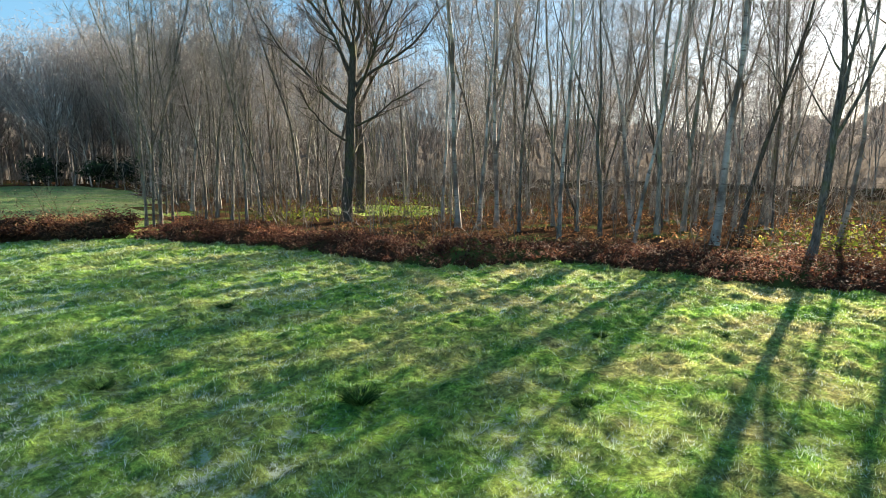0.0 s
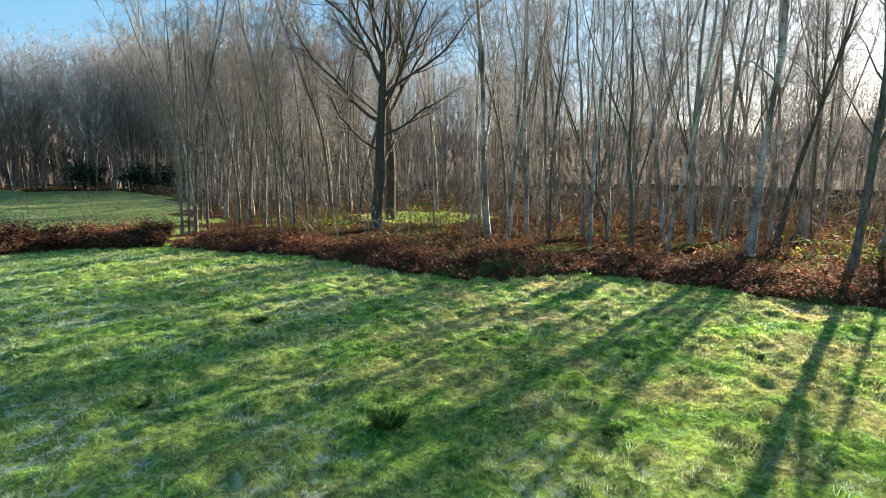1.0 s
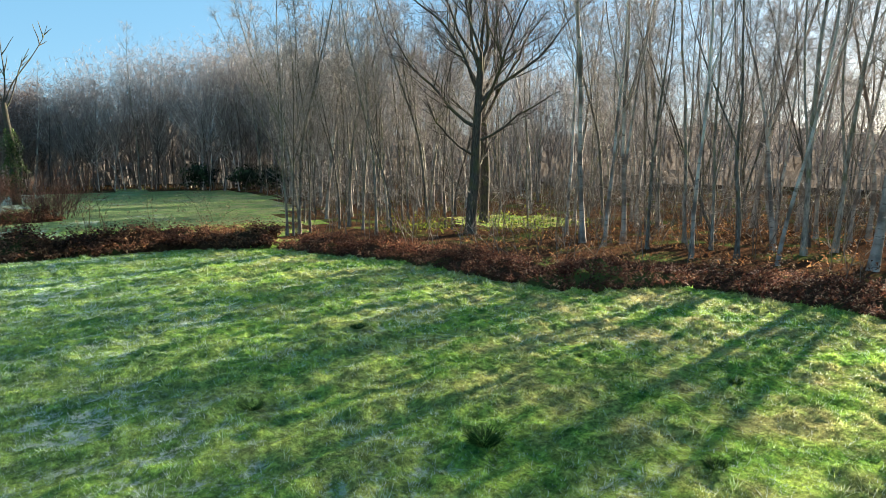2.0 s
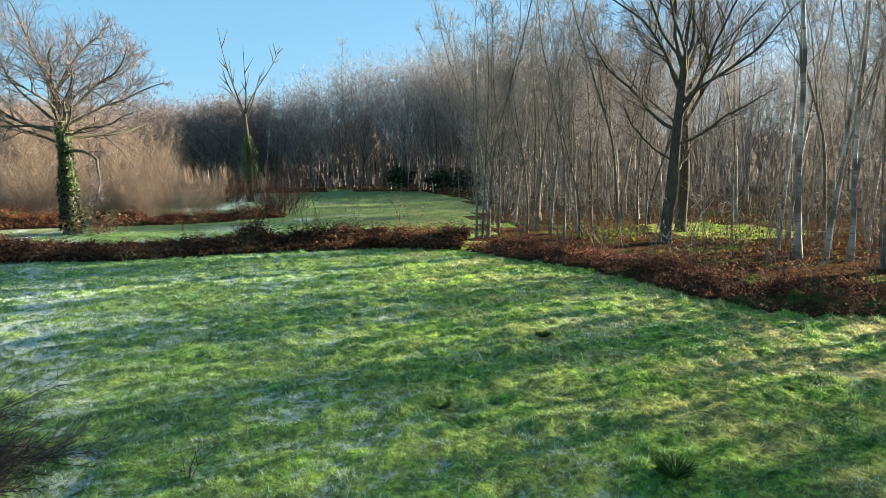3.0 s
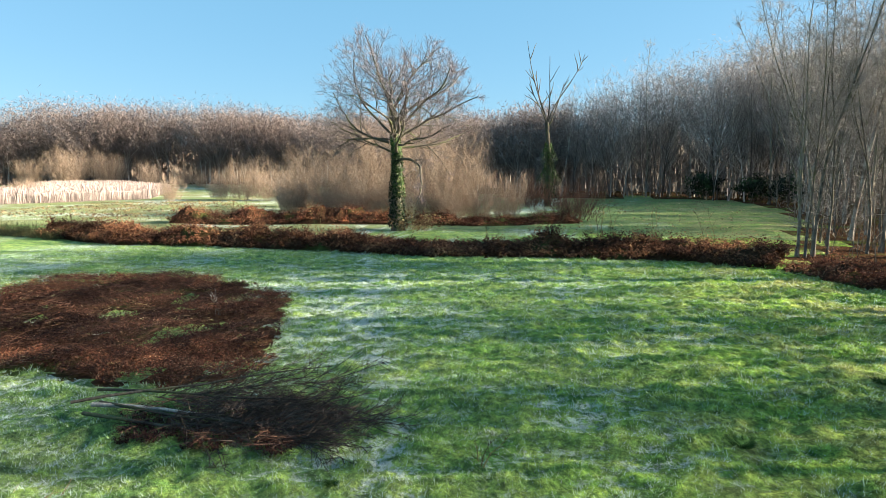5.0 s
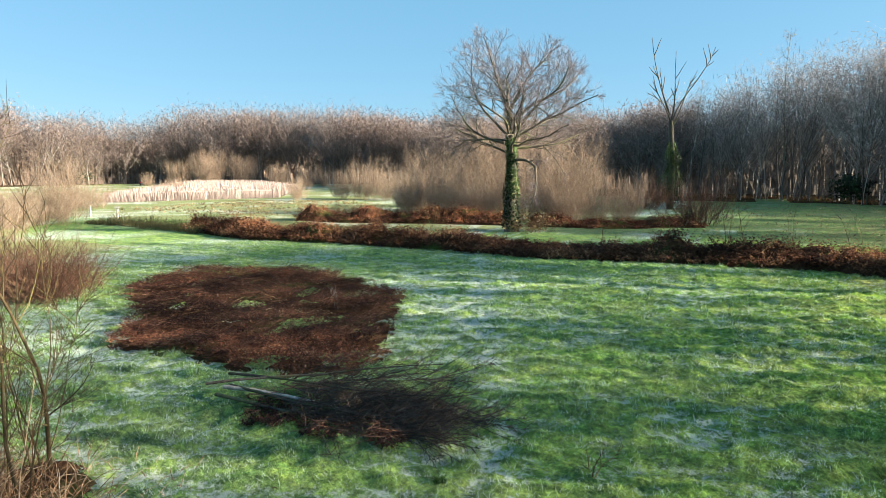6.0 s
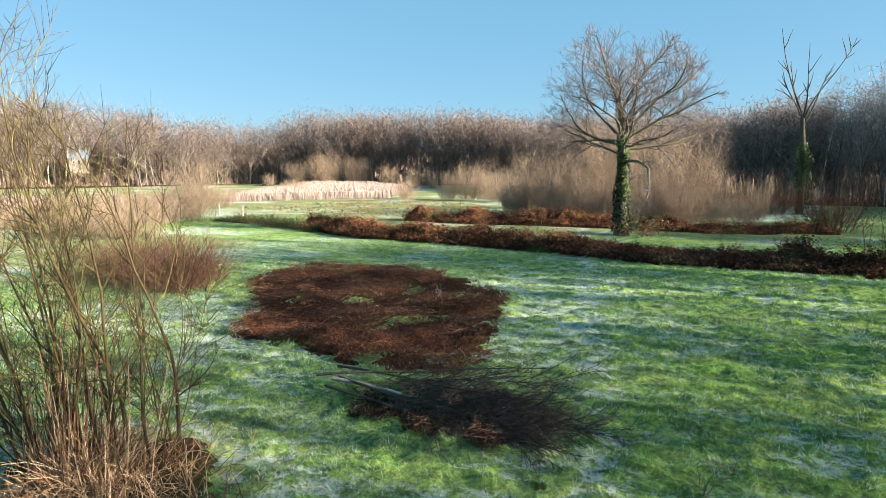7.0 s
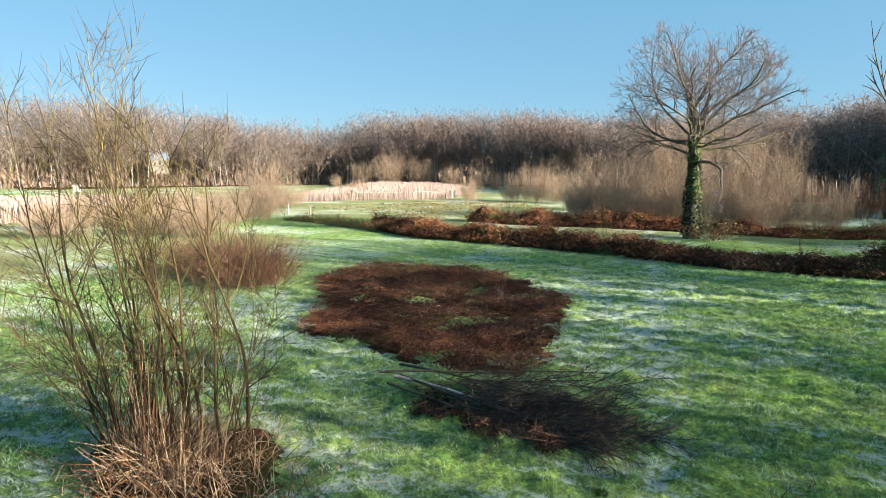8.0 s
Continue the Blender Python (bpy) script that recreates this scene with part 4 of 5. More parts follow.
def treeline(name, line, height, seed, label, depth=2.5, mat=None):
    """The massed, closed side of a wood too far off to part into trees: a lumpy backdrop strip that faces the camera,
    with a ragged top.
    """
    g = np.random.default_rng(seed)
    line = np.array(line, float)
    s = np.concatenate([[0], np.cumsum(np.linalg.norm(np.diff(line, axis=0), axis=1))])
    u = np.arange(0, s[-1], 0.5)
    px, py = np.interp(u, s, line[:, 0]), np.interp(u, s, line[:, 1])
    top = height * (0.8 + 0.14 * waves(px, py, seed, 22) + 0.06 * waves(px, py, seed + 1, 7) + g.normal(0, 0.02, len(u)))
    h = np.linspace(0, 1, 9)[None]
    z = top[:, None] * h
    off = depth * (0.5 * waves(px[:, None] + 0 * h, py[:, None] + z * 2, seed + 2, 6) + g.normal(0, 0.18, z.shape)) + 3 * h ** 2
    r = np.hypot(px, py)[:, None]
    v, f = mound(px[:, None] * (1 + off / r), py[:, None] * (1 + off / r), z)
    k = np.repeat(np.arange(len(u)), 14)  # flat twigs that stand out of it, broad side to the camera
    p = np.stack([px[k] + g.normal(0, 1.2, len(k)), py[k] + g.normal(0, 1.2, len(k)), top[k] * g.uniform(0.55, 1.0, len(k))], 1)
    d = g.normal(0, 0.7, (len(k), 3)) + (0, 0, 0.4)
    a, w = p + d * g.uniform(0.4, 1.5, (len(k), 1)), np.stack([-py[k], px[k], 0 * k], 1) / np.hypot(px, py)[k][:, None] * 0.04
    tv = np.stack([p - w, p + w, a], 1).reshape(-1, 3)
    return tagged(new(name, mesh_of(name, np.concatenate([v, tv]), [f, len(v) + np.arange(len(tv)).reshape(-1, 3)], [mat or THICKET])), label, "woods", kind="stuff")


treeline("distant_thicket", [(-190, -20), (-186, 40), (-176, 95), (-160, 140), (-115, 172), (-60, 160), (-10, 126)], 15, 1, "brown massed leafless wood on the far side")
treeline("distant_thicket", [(-14, 122), (30, 124), (75, 105), (95, 60), (98, 0), (90, -60)], 13, 4, "grey-brown massed undergrowth deep in the wood", mat=GREY_THICKET)


# ---- shrubs ----
def fan_shrub(name, seed, height, stems, spread, mat, label, twigs=4, r=0.014, group=""):
    """A many-stemmed shrub: rods that fan out from one stool."""
    g = np.random.default_rng(seed)
    t = Tubes()
    for _ in range(stems):
        a, o, out = g.uniform(0, 2 * np.pi), g.uniform(0, 0.42) * spread, g.uniform(0, 1) ** 0.6
        d = (math.cos(a) * out * spread / height * 0.62, math.sin(a) * out * spread / height * 0.62, 1)
        pts = wander(g, (math.cos(a) * o, math.sin(a) * o, -0.05), d, height * g.uniform(0.55, 1.05) * (1.05 - 0.3 * out), 5, 0.13, 0.0)
        t.add(pts, np.linspace(r, r * 0.35, 5), 3)
        t.spray(g, pts, twigs, height * 0.06, height * 0.22, 20, 70, r * 0.6, 0.1)
    return tagged(new(name, t.mesh(name, mat, False)), label, "shrub", group)


SALLOW = [fan_shrub("willow_shrub", 400 + n, 8.0, 95, 5.4, WILLOW, "leafless orange-brown willow shrub", 75, 0.0095, "willow thicket") for n in range(3)]
THICKET_AT = [(-52.5, 75.5, 0.72), (-49, 76.5, 0.76), (-45.2, 76, 0.7), (-42.5, 78, 0.66), (-55.7, 69.5, 0.9), (-33, 59.6, 1.22), (-30.7, 58.7, 1.0), (-35, 64, 0.8), (-27.8, 55, 1.25), (-25, 53, 1.25), (-22, 52, 1.3),
              (-19.6, 49.5, 1.0), (-24.5, 57, 1.35), (-20.5, 56, 1.35), (-12.3, 49, 1.05), (-10.4, 51.5, 1.25), (-13.5, 53, 1.35), (-8.6, 53.5, 0.95), (-15.8, 50.5, 0.9), (-29, 53, 0.9),
              (-135.6, 120, 2.0), (-129, 124, 2.1), (-132, 128, 1.9), (-122, 130, 1.6), (-138, 112, 1.2), (-100, 118, 1.3), (-96, 124, 1.2), (-90, 122, 1.1), (-48.4, 31.2, 0.8), (-52, 33, 0.8)]
for n, (x, y, size) in enumerate(THICKET_AT):
    ob, m = SALLOW[n % 3], stand(None, x, y, n * 77.0, size * (0.78, 1.05, 0.9, 1.2, 0.7)[n % 5])
    if n < 3:
        ob.matrix_basis = m
    else:
        copy_thing(ob, m)
DOGWOOD = [fan_shrub("reddish_shrub", 420 + n, 3.6, 110, 4.5, RED_STEM, "leafless red-brown shrub thicket", 34, 0.011, "red shrubs") for n in range(2)]
SCRUB = [fan_shrub("scrub_willow", 440 + n, 3.4, 70, 4.6, WILLOW, "low tan leafless willow scrub", 60, 0.011, "willow scrub") for n in range(2)]
plant(SCRUB, [(-50.7, 21.2), (-47, 24), (-44, 20), (-46, 14), (-40, 21), (-52, 16), (-55, 19), (-57, 24), (-50, 27), (-53, 24), (-56, 29), (-58, 33), (-61, 38), (-64, 44), (-55, 34.5), (-60, 27), (-66, 36), (-70, 47), (-52, 30), (-48, 27.5), (-64, 31), (-95, 84), (-90, 78)], 83)
plant(DOGWOOD, [(-3, 54), (-9, 71.5), (-15, 56)], 82)


def tangle(name, seed, places, height, mat, label):
    g = np.random.default_rng(seed)
    t = Tubes()
    for x, y, n in places:
        for _ in range(n):
            a = g.uniform(0, 6.28)
            t.add(wander(g, (x + g.normal(0, 0.5), y + g.normal(0, 0.5), 0), (math.cos(a) * 0.7, math.sin(a) * 0.7, 1), height * g.uniform(0.6, 1.3), 6, 0.2, -0.08), np.linspace(0.008, 0.003, 6), 3)
    return tagged(new(name, t.mesh(name, mat, False)), label, "shrub")


tangle("bramble_mound", 91, [(x, y, 270) for x, y in ((-21.4, 13.4), (-22.4, 12.8), (-23.2, 13.8), (-22.2, 14.3), (-24.2, 12.6), (-25.0, 13.6), (-26.4, 13.0), (-20.8, 12.6))], 2.0, RED_STEM, "low red-brown tangle of bare bramble stems")


def near_willow():
    g = np.random.default_rng(95)
    top = tagged(new("willow_shrub"), "tall leafless young willow with olive stems", "shrub")
    for n in range(32):
        t, u = Tubes(), g.uniform(-1, 1)  # from left to right across the camera's last view
        stout = n < 15
        foot = np.array((0.75, 0.66, 0)) * (u * 1.05) + np.array((-0.66, 0.75, 0)) * g.normal(0, 0.4)
        lean = np.array((0.75, 0.66, 0)) * (u * 0.26 - 0.12 + g.normal(0, 0.1)) + np.array((-0.66, 0.75, 0)) * g.normal(0, 0.13)
        ln = g.uniform(4.5, 6.5) if stout else g.uniform(2.4, 5.0)
        pts = wander(g, foot - (0, 0, 0.05), lean + (0, 0, 1), ln, 12, 0.085, 0.03)
        r = g.uniform(0.024, 0.038) if stout else g.uniform(0.01, 0.018)
        t.add(pts, r * (1 - 0.9 * np.linspace(0, 1, 12) ** 0.8), 7)
        for f in g.uniform(0.14, 0.97, 17 if stout else 9):
            p, e = along(pts, f)
            br = wander(g, p, aside(g, e, g.uniform(22, 55)), ln * g.uniform(0.1, 0.3) * (1.25 - 0.7 * f), 6, 0.12, 0.07)
            t.add(br, np.linspace(max(0.006, r * 0.4 * (1 - f * 0.7)), 0.0025, 6), 4)
            for h in g.uniform(0.12, 0.95, 8):
                q, e2 = along(br, h)
                t.add(wander(g, q, aside(g, e2, g.uniform(20, 55)), g.uniform(0.15, 0.75), 3, 0.12, 0.05), np.array([0.0038, 0.003, 0.0018]), 3)
        part("stem", t.mesh("stem", OLIVE_STEM), top)
    top.matrix_basis = stand(top, -9.0, 4.1)


near_willow()


def dead_stalks():
    g = np.random.default_rng(96)
    t = Tubes()
    for n in range(1900):
        a, r = g.uniform(0, 6.28), abs(g.normal(0, 0.85))
        x, y = -8.8 + math.cos(a) * r * 1.35 + r * 0.35, 3.75 + math.sin(a) * r * 0.95 + r * 0.2
        b = g.uniform(0, 6.28)
        if n < 130:  # upright canes among the stems
            t.add(wander(g, (-9.1 + 0.5 * (x + 8.8), 3.7 + 0.5 * (y - 3.7), 0), (math.cos(b) * 0.12, math.sin(b) * 0.12, 1), g.uniform(0.8, 2.1), 4, 0.05), np.linspace(0.008, 0.005, 4), 4)
            continue
        tall = g.uniform(0.3, 1.25) * max(0.3, 1.15 - r * 0.45)
        t.add(wander(g, (x, y, 0), (math.cos(b) * 0.7, math.sin(b) * 0.7, 1), tall, 6, 0.18, g.choice([-0.3, -0.12, 0.0])), np.linspace(0.008, 0.003, 6), 3)
    tagged(new("dead_stalks", t.mesh("dead_stalks", STRAW, False)), "straw-brown dead stalks heaped round the willow's foot", "dead stalks", kind="stuff")


dead_stalks()


def seedling(seed, x, y, high, label, mat=OLIVE_STEM):
    """A thin young shoot with a few side twigs."""
    g = np.random.default_rng(seed)
    t = Tubes()
    for _ in range(3):
        line = wander(g, (g.normal(0, 0.05), g.normal(0, 0.05), -0.05), (g.normal(0, 0.2), g.normal(0, 0.2), 1), high * g.uniform(0.6, 1.1), 6, 0.12)
        t.add(line, np.linspace(0.006 + 0.004 * high, 0.003, 6), 4)
        t.spray(g, line, 9, high * 0.1, high * 0.3, 25, 55, 0.004 + 0.001 * high, 0.1)
    ob = tagged(new("sapling", t.mesh("sapling", mat, False)), label, "sapling", "meadow saplings")
    ob.matrix_basis = stand(ob, x, y)


seedling(711, -1.7, 8.6, 0.9, "thin dark bare sapling in frosted grass")
seedling(712, -11.4, 16.0, 0.8, "thin bare shoot in the bracken patch", PALE_WOOD)
for n, (x, y, high) in enumerate(((-0.4, 35.6, 3.4), (0.3, 36, 3.0), (-3.0, 35.5, 2.6), (5.4, 34.8, 3.0), (-6.5, 34.2, 2.2), (-17, 34.4, 2.4), (-23, 33.6, 2.6), (2.6, 36.6, 2.8))):
    seedling(720 + n, x, y, high, "bare young shoots standing behind the bracken bank")


# ---- cut brushwood ----
def brushwood():
    g = np.random.default_rng(97)
    top = tagged(new("fallen_tree"), "cut leafless tree lying on dark bracken", "fallen tree")
    for y0, z0, d, ln, r in ((0.0, 0.24, (1, 0.1, 0.02), 5.2, 0.042), (0.45, 0.34, (0.9, -0.06, 0.03), 4.6, 0.028), (-0.25, 0.18, (1, -0.12, 0.03), 4.6, 0.035), (-0.1, 0.3, (1, 0.32, 0.09), 4.6, 0.03), (0.1, 0.25, (1, -0.24, 0.05), 4.4, 0.03)):
        t, w = Tubes(), Tubes()
        pts = wander(g, (g.uniform(0, 0.5), y0, z0), d, ln, 9, 0.05, 0.0)
        w.add(pts, np.linspace(r, 0.008, 9), 7)
        for f in g.uniform(0.3, 0.98, 46):
            p, e = along(pts, f)
            br = wander(g, p, aside(g, e, g.uniform(15, 50)), g.uniform(0.6, 2.0) * (1.2 - 0.5 * f), 5, 0.1, 0.0)
            br[:, 2] = np.maximum(0.1 + (br[:, 2] - 0.1) * 0.55, 0.05)
            t.add(br, np.linspace(0.01, 0.003, 5), 4)
            t.spray(g, br, 22, 0.15, 0.6, 20, 60, 0.0045)
        part("limb", w.mesh("limb", PALE_WOOD if r > 0.04 else OAK), top)
        part("spray", t.mesh("spray", DARK_TWIG, False), top)
    top.matrix_basis = pose(-9.1, 8.5, 0, 0, 0, 8)


brushwood()
HEAP = [(-8.3, 8.6), (-7.5, 7.9), (-6.4, 7.8), (-4.6, 8.5), (-4.2, 9.6), (-5.5, 10.4), (-7.4, 10.0)]
bracken_floor("bracken_litter", HEAP, 5000, 0.16, 45, "dark dead bracken under the cut tree", BRACKEN_DARK, 0.45)
fallen_stems("fallen_stems", HEAP, 2000, 49, "brown dead stems under the cut tree", RED_STEM, 0.2, 0.4)


# ---- reeds, rushes, posts ----
def reeds(name, poly, count, height, seed, mat, label, category):
    g = np.random.default_rng(seed)
    poly = np.array(poly, float)
    lo, hi = poly.min(0), poly.max(0)
    x, y = scatter(g, (lo[0], hi[0], lo[1], hi[1]), count, lambda x, y: inside(x, y, poly))
    n = len(x)
    h, a = height * g.uniform(0.75, 1.05, n) * (1 + 0.12 * waves(x, y, seed, 7)), g.uniform(0, 6.28, n)
    w = 0.022
    lx, ly = g.normal(0, 0.12, n) * h, g.normal(0, 0.12, n) * h
    c, s = np.cos(a) * w, np.sin(a) * w
    v = np.stack([np.stack([x - c, y - s, 0 * x], -1), np.stack([x + c, y + s, 0 * x], -1), np.stack([x + lx + c * 1.3, y + ly + s * 1.3, h * 0.93], -1), np.stack([x + lx * 1.2, y + ly * 1.2, h], -1)], 1).reshape(-1, 3)
    return tagged(new(name, mesh_of(name, v, np.arange(4 * n).reshape(n, 4), [mat])), label, category, kind="stuff")


def reed_mass(name, poly, height, label):
    """The packed inside of a reed bed, up to shoulder height."""
    bm = bmesh.new()
    face = bm.faces.new([bm.verts.new((x, y, 0)) for x, y in poly])
    out = bmesh.ops.extrude_face_region(bm, geom=[face])
    for v in out["geom"]:
        if isinstance(v, bmesh.types.BMVert):
            v.co.z = height
    me = bpy.data.meshes.new(name)
    bm.to_mesh(me)
    me.materials.append(REED_MASS)
    return tagged(new(name, me), label, "reeds", kind="stuff")


reed_mass("reed_stand", [(-75, 54), (-64.5, 74), (-81, 99), (-115, 126), (-127, 118), (-100, 86)], 1.15, "pale packed dry reed stems")
reed_mass("reed_stand", [(-61, 9), (-63, 23), (-80, 33), (-89, 15)], 1.1, "pale packed dry reed stems beyond shrubs")
reeds("reed_bed", [(-74, 53), (-63, 74), (-80, 100), (-115, 128), (-128, 118), (-100, 85)], 130000, 1.5, 85, REED, "pale pinkish dry reed bed", "reeds")
reeds("reed_bed", [(-60, 8), (-62, 24), (-80, 34), (-90, 14)], 45000, 1.5, 86, REED, "pale dry reed bed beyond red shrubs", "reeds")
for n in range(46):  # tussocks of rush along the ditch
    u, v = (n * 0.618) % 1, (n * 0.414) % 1
    ob = fan_shrub("rush_tussock", 870 + n % 3, 0.62 + 0.22 * v, 60, 1.1, RUSH, "dark olive rush tussock beside the ditch", 3, 0.014, "rush tussocks") if n < 3 else None
    m = stand(None, -47 + 15 * u, 33.6 - 2.4 * u + 2.2 * (v - 0.5), n * 50.0, 0.75 + 0.5 * v)
    if ob:
        RUSHES = RUSHES + [ob] if n else [ob]
        ob.matrix_basis = m
    else:
        copy_thing(RUSHES[n % 3], m)


def post(x, y, height, cap):
    bm = bmesh.new()
    bmesh.ops.create_cone(bm, cap_ends=True, segments=10, radius1=0.09, radius2=0.085, depth=height, matrix=Matrix.Translation((0, 0, height / 2)))
    bmesh.ops.bevel(bm, geom=[e for e in bm.edges if e.verts[0].co.z > height - 0.01 and e.verts[1].co.z > height - 0.01], offset=0.015, affect="EDGES")
    me = bpy.data.meshes.new("shaft")
    bm.to_mesh(me)
    me.materials.append(PALE_WOOD)
    top = tagged(new("marker_post"), "pale weathered wooden marker post in the grass", "post")
    part("shaft", me, top)
    if cap:
        bm = bmesh.new()
        bmesh.ops.create_cube(bm, size=1, matrix=Matrix.Translation((0, 0, height + 0.05)) @ Matrix.Rotation(0.35, 4, "X") @ Matrix.Diagonal((0.42, 0.34, 0.06, 1)))
        bmesh.ops.bevel(bm, geom=bm.edges[:], offset=0.012, affect="EDGES")
        me = bpy.data.meshes.new("cap")
        bm.to_mesh(me)
        me.materials.append(PALE_WOOD)
        part("cap", me, top)
    top.matrix_basis = stand(top, x, y, 40)


post(-48.3, 36.0, 1.05, True)
post(-54.5, 37.8, 1.0, False)


# ---- undergrowth in the wood ----
def undergrowth(name, seed, rows, low, high, mat, label, twigs=10, r=0.011):
    g = np.random.default_rng(seed)
    t = Tubes()
    for x, y in rows:
        h = g.uniform(low, high)
        pts = wander(g, (x, y, -0.05), (g.normal(0, 0.22), g.normal(0, 0.22), 1), h, 4, 0.14, 0.02)
        t.add(pts, np.linspace(0.008 + 0.004 * h, 0.005, 4), 3)
        t.spray(g, pts, twigs, h * 0.15, h * 0.42, 25, 70, r)
    return tagged(new(name, t.mesh(name, mat, False)), label, "undergrowth", kind="stuff")


def thick_rows(seed, count, box, keep):
    g = np.random.default_rng(seed)
    x, y = scatter(g, box, count, keep)
    return list(zip(x, y))


undergrowth("undergrowth", 501, thick_rows(5, 2400, (10, 62, -12, 60), lambda x, y: inside(x, y, WOOD) & (np.hypot(x - 25.5, y - 35) > 4.5) & (np.hypot(x, y) > 25) & ((y > 20) | (x > 34) | (np.sin(x * 91.7 + y * 37.3) > 0.3))), 0.8, 4.0, UNDER, "grey tangle of bare saplings under the wood")
undergrowth("undergrowth", 502, thick_rows(6, 2200, (-30, 70, 55, 118), lambda x, y: inside(x, y, WOOD)), 1.5, 5.5, UNDER, "grey-brown bare saplings along the far wood")
undergrowth("far_saplings", 503, thick_rows(7, 2000, (-200, 0, 20, 172), lambda x, y: inside(x, y, WOOD) & (np.hypot(x, y) < 205)), 2.5, 7.5, FAR_WOOD, "tan bare saplings fringing the far wood", 14, 0.014)


# ---- evergreen and bramble ----
def holly(seed, height, width):
    g = np.random.default_rng(seed)
    n = 1500
    v = g.normal(0, 1, (n, 3))
    v /= np.linalg.norm(v, axis=1, keepdims=True)
    lump = 0.68 + 0.3 * waves(v[:, 0] * 3 + v[:, 1], v[:, 2] * 3 - v[:, 1], seed, 2.6) + g.uniform(-0.4, 0.3, n)
    p = v * lump[:, None] * (width / 2, width / 2, height / 2) + (0, 0, height / 2)
    p[:, 2] = np.maximum(p[:, 2], 0.05)
    lv, lf = leaves_on(g, p, v, 0.32)
    t = Tubes()
    t.add(wander(g, (0, 0, -0.1), (0, 0, 1), height * 0.8, 5, 0.05), np.linspace(0.09, 0.02, 5), 6)
    top = tagged(new("holly_bush"), "dark evergreen holly bush under the wood's edge", "bush", "holly bushes")
    part("stem", t.mesh("stem", OAK), top)
    part("foliage", mesh_of("foliage", lv, lf, [HOLLY]), top, "dark green leaves")
    return top


HOLLIES = [holly(601, 4.6, 6.5), holly(602, 3.4, 5.5)]
plant(HOLLIES, [(13, 94.5), (18.8, 90), (21, 83), (-166, 114)], 603)


def bramble(name, seed, middle, count, label, mat=None):
    """Low arching bramble with yellow-green leaves."""
    g = np.random.default_rng(seed)
    t, spots = Tubes(), []
    for x, y, wide, n in middle:
        for _ in range(n):
            a = g.uniform(0, 6.28)
            pts = wander(g, (x + g.normal(0, wide), y + g.normal(0, wide), 0.1), (math.cos(a), math.sin(a), 1.4), g.uniform(0.8, 1.9), 6, 0.14, -0.12)
            pts[:, 2] = np.maximum(pts[:, 2], 0.1)
            t.add(pts, np.linspace(0.006, 0.003, 6), 3)
            spots.append(pts[g.integers(1, 6, count)] + g.normal(0, 0.12, (count, 3)))
    p = np.concatenate(spots)
    p[:, 2] = np.maximum(p[:, 2], 0.08)
    v, f = leaves_on(g, p, g.normal(0, 0.5, (len(p), 3)) + (0, 0, 1), 0.11)
    top = tagged(new(name), label, "bramble")
    tagged(part("cane", t.mesh("cane", RED_STEM, False), top), kind="stuff")
    part("foliage", mesh_of("foliage", v, f, [mat or BRAMBLE]), top)


bramble("bramble", 611, [(20.5, 28.5, 1.0, 60), (23, 28.3, 1.0, 50), (17.3, 31.2, 0.8, 40), (15, 31.5, 0.8, 35)], 10, "yellow-green bramble leaves round the oak's foot")
bramble("bramble", 612, [(26, 8.2, 1.3, 60), (29, 6, 1.5, 60), (24, 4.5, 1.0, 45)], 10, "yellowing bramble among bracken under the birches")
bramble("bramble", 613, [(-12.6, 41.3, 0.5, 45), (-13.2, 40.6, 0.5, 30)], 12, "pale straw bramble at the ivy-clad oak's foot", STRAW_LEAF)


# ---- far off behind the reeds: a house, a parked car, a board, a fence ----
def box_mesh(name, size, at, mat, bevel=0.03):
    bm = bmesh.new()
    bmesh.ops.create_cube(bm, size=1, matrix=Matrix.Translation(at) @ Matrix.Diagonal((*size, 1)))
    bmesh.ops.bevel(bm, geom=bm.edges[:], offset=bevel, affect="EDGES")
    me = bpy.data.meshes.new(name)
    bm.to_mesh(me)
    bm.free()
    me.materials.append(mat)
    return me


def plain(name, colour, rough=0.6):
    m, nt, b = material(name, rough)
    c = ramp(nt, noise_node(nt, world_place(nt), 3, 5, 0.7), [(0.3, tuple(v * 0.8 for v in colour)), (0.7, tuple(min(1, v * 1.15) for v in colour))])
    nt.links.new(c, b.inputs["Base Color"])
    return m


SLATE, RENDER_WALL, PANE = plain("slate_roof", (0.16, 0.22, 0.3)), plain("pale_wall", (0.2, 0.18, 0.16)), plain("dark_pane", (0.03, 0.035, 0.04), 0.15)
PAINT, TYRE, LAMP, WHITE_PAINT = plain("dark_paint", (0.03, 0.035, 0.045), 0.25), plain("tyre", (0.02, 0.02, 0.02), 0.9), plain("tail_lamp", (0.5, 0.02, 0.015), 0.3), plain("white_board", (0.4, 0.4, 0.38), 0.5)


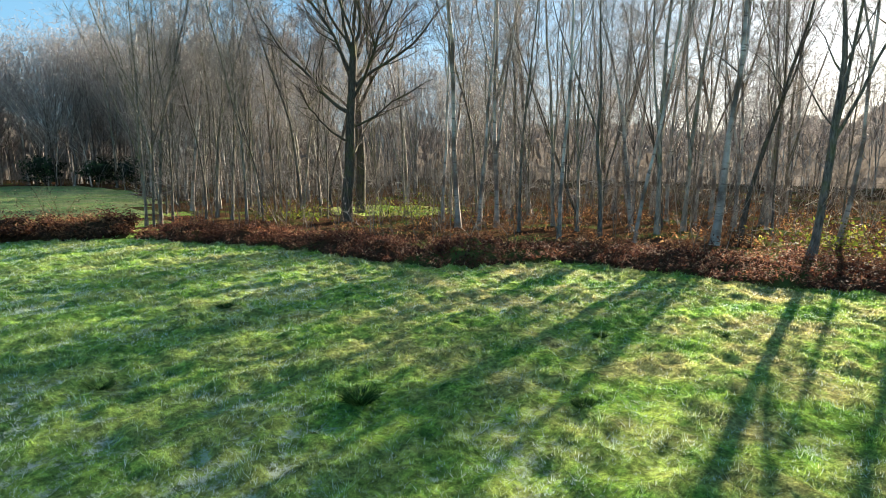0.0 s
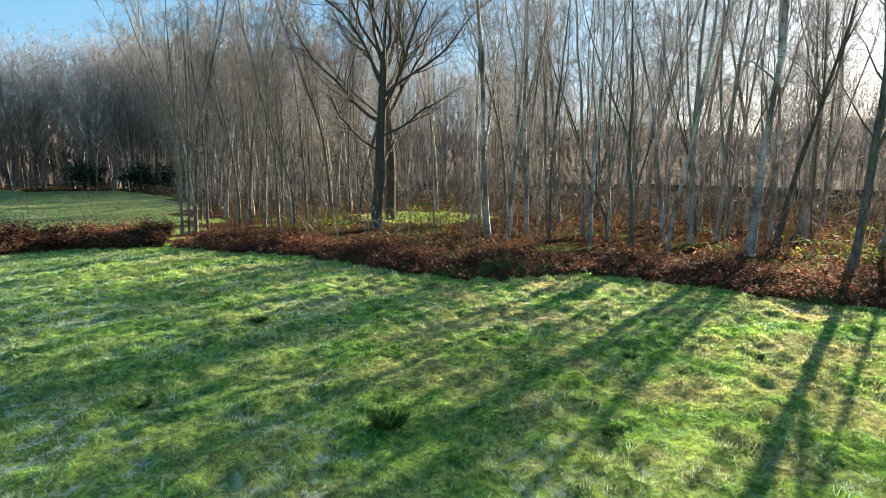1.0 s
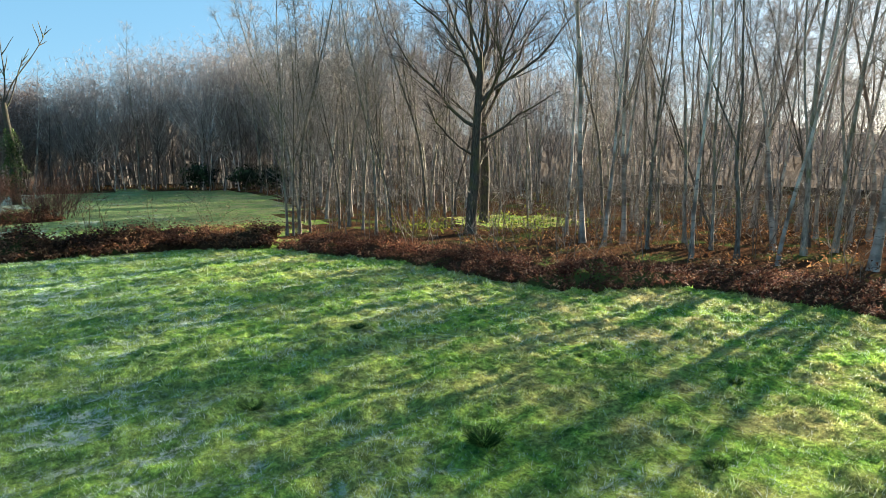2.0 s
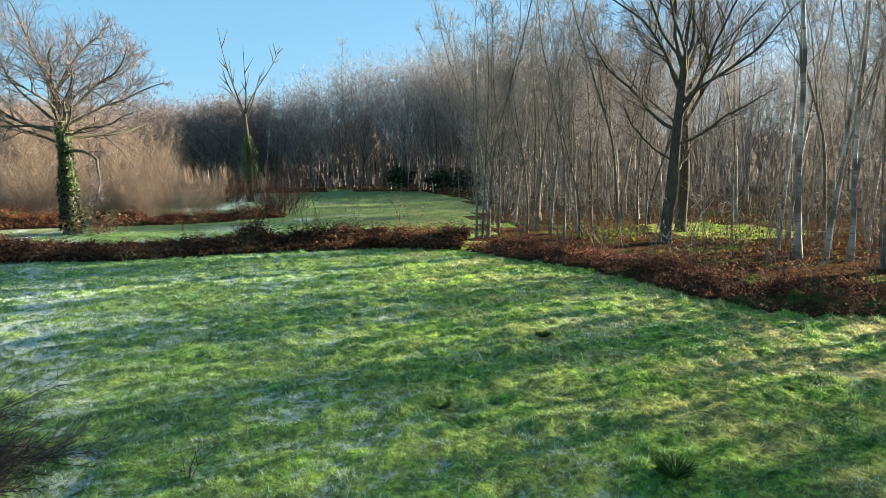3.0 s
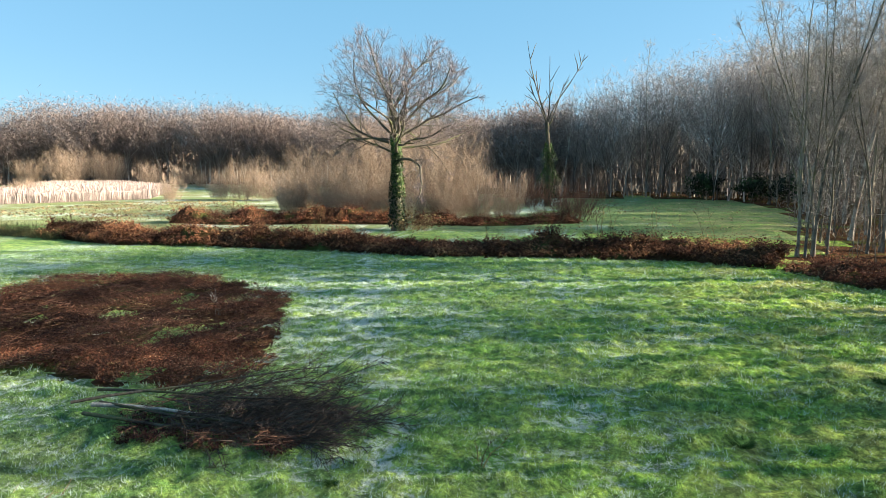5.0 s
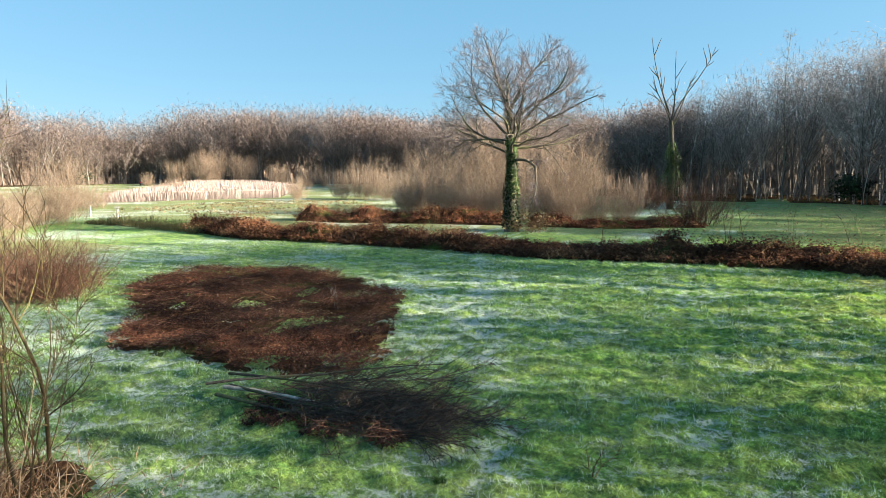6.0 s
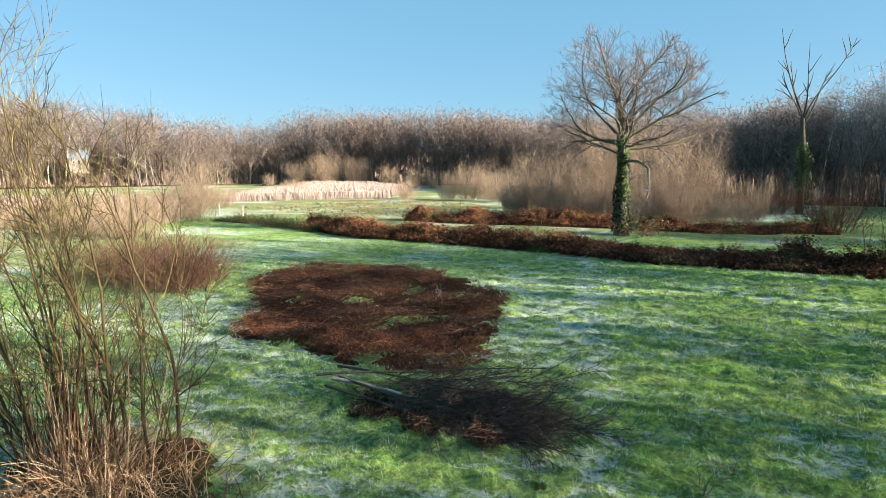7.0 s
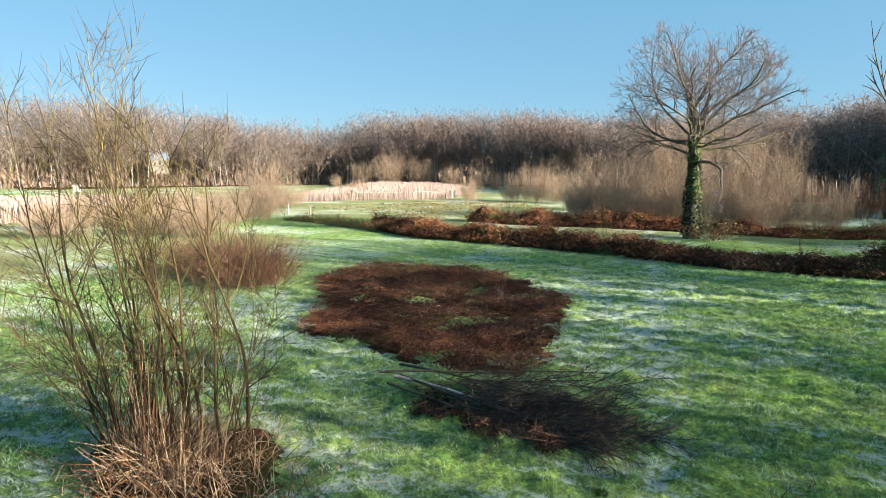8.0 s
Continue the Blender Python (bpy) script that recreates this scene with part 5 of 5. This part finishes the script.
def house():
    top = tagged(new("house"), "pale distant house with a blue-grey slate roof", "house")
    part("wall", box_mesh("wall", (9, 6, 5.6), (0, 0, 2.8), RENDER_WALL), top)
    bm = bmesh.new()
    v = [bm.verts.new(p) for p in ((-4.8, -3.4, 5.5), (4.8, -3.4, 5.5), (4.8, 3.4, 5.5), (-4.8, 3.4, 5.5), (-4.8, 0, 8.6), (4.8, 0, 8.6))]
    for f in ((0, 1, 5, 4), (2, 3, 4, 5), (0, 4, 3), (1, 2, 5), (0, 3, 2, 1)):
        bm.faces.new([v[i] for i in f])
    me = bpy.data.meshes.new("roof")
    bm.to_mesh(me)
    me.materials.append(SLATE)
    roof = part("roof", me, top)
    part("chimney", box_mesh("chimney", (0.8, 0.8, 1.8), (3.4, 0, 8.8), RENDER_WALL), roof)
    for x in (-2.6, 0, 2.6):
        part("window", box_mesh("window", (1.1, 0.12, 1.2), (x, -3.02, 4.1), PANE), top)
    top.matrix_basis = pose(-172, 78, 3.5, 0, 0, 66) @ Matrix.Diagonal((0.5, 0.5, 0.7, 1))


def car():
    top = tagged(new("parked_car"), "dark parked car with red tail lamps by the far wood", "car")
    part("body", box_mesh("body", (1.8, 4.2, 0.65), (0, 0, 0.62), PAINT, 0.14), top)
    part("cabin", box_mesh("cabin", (1.55, 2.2, 0.6), (0, -0.1, 1.2), PANE, 0.2), top)
    for x in (-0.82, 0.82):
        for y in (-1.3, 1.3):
            bm = bmesh.new()
            bmesh.ops.create_cone(bm, cap_ends=True, segments=16, radius1=0.32, radius2=0.32, depth=0.2, matrix=Matrix.Translation((x, y, 0.32)) @ Matrix.Rotation(math.pi / 2, 4, "Y"))
            me = bpy.data.meshes.new("wheel")
            bm.to_mesh(me)
            me.materials.append(TYRE)
            part("wheel", me, top)
        part("tail_lamp", box_mesh("tail_lamp", (0.3, 0.08, 0.18), (x * 0.85, -2.1, 0.75), LAMP, 0.02), top)
    top.matrix_basis = pose(-142, 114, 0, 0, 0, 50)


def board():
    top = tagged(new("notice_board"), "white roofed notice board on two posts", "notice board")
    for x in (-0.8, 0.8):
        part("leg", box_mesh("leg", (0.12, 0.12, 2.4), (x, 0, 1.2), PALE_WOOD), top)
    part("panel", box_mesh("panel", (1.8, 0.08, 1.1), (0, -0.05, 1.7), WHITE_PAINT), top)
    part("cap", box_mesh("cap", (2.3, 0.7, 0.12), (0, 0, 2.45), WHITE_PAINT), top)
    top.matrix_basis = pose(-112, 37, 0, 0, 0, 72) @ Matrix.Diagonal((0.6, 0.6, 0.8, 1))


house()
car()
board()
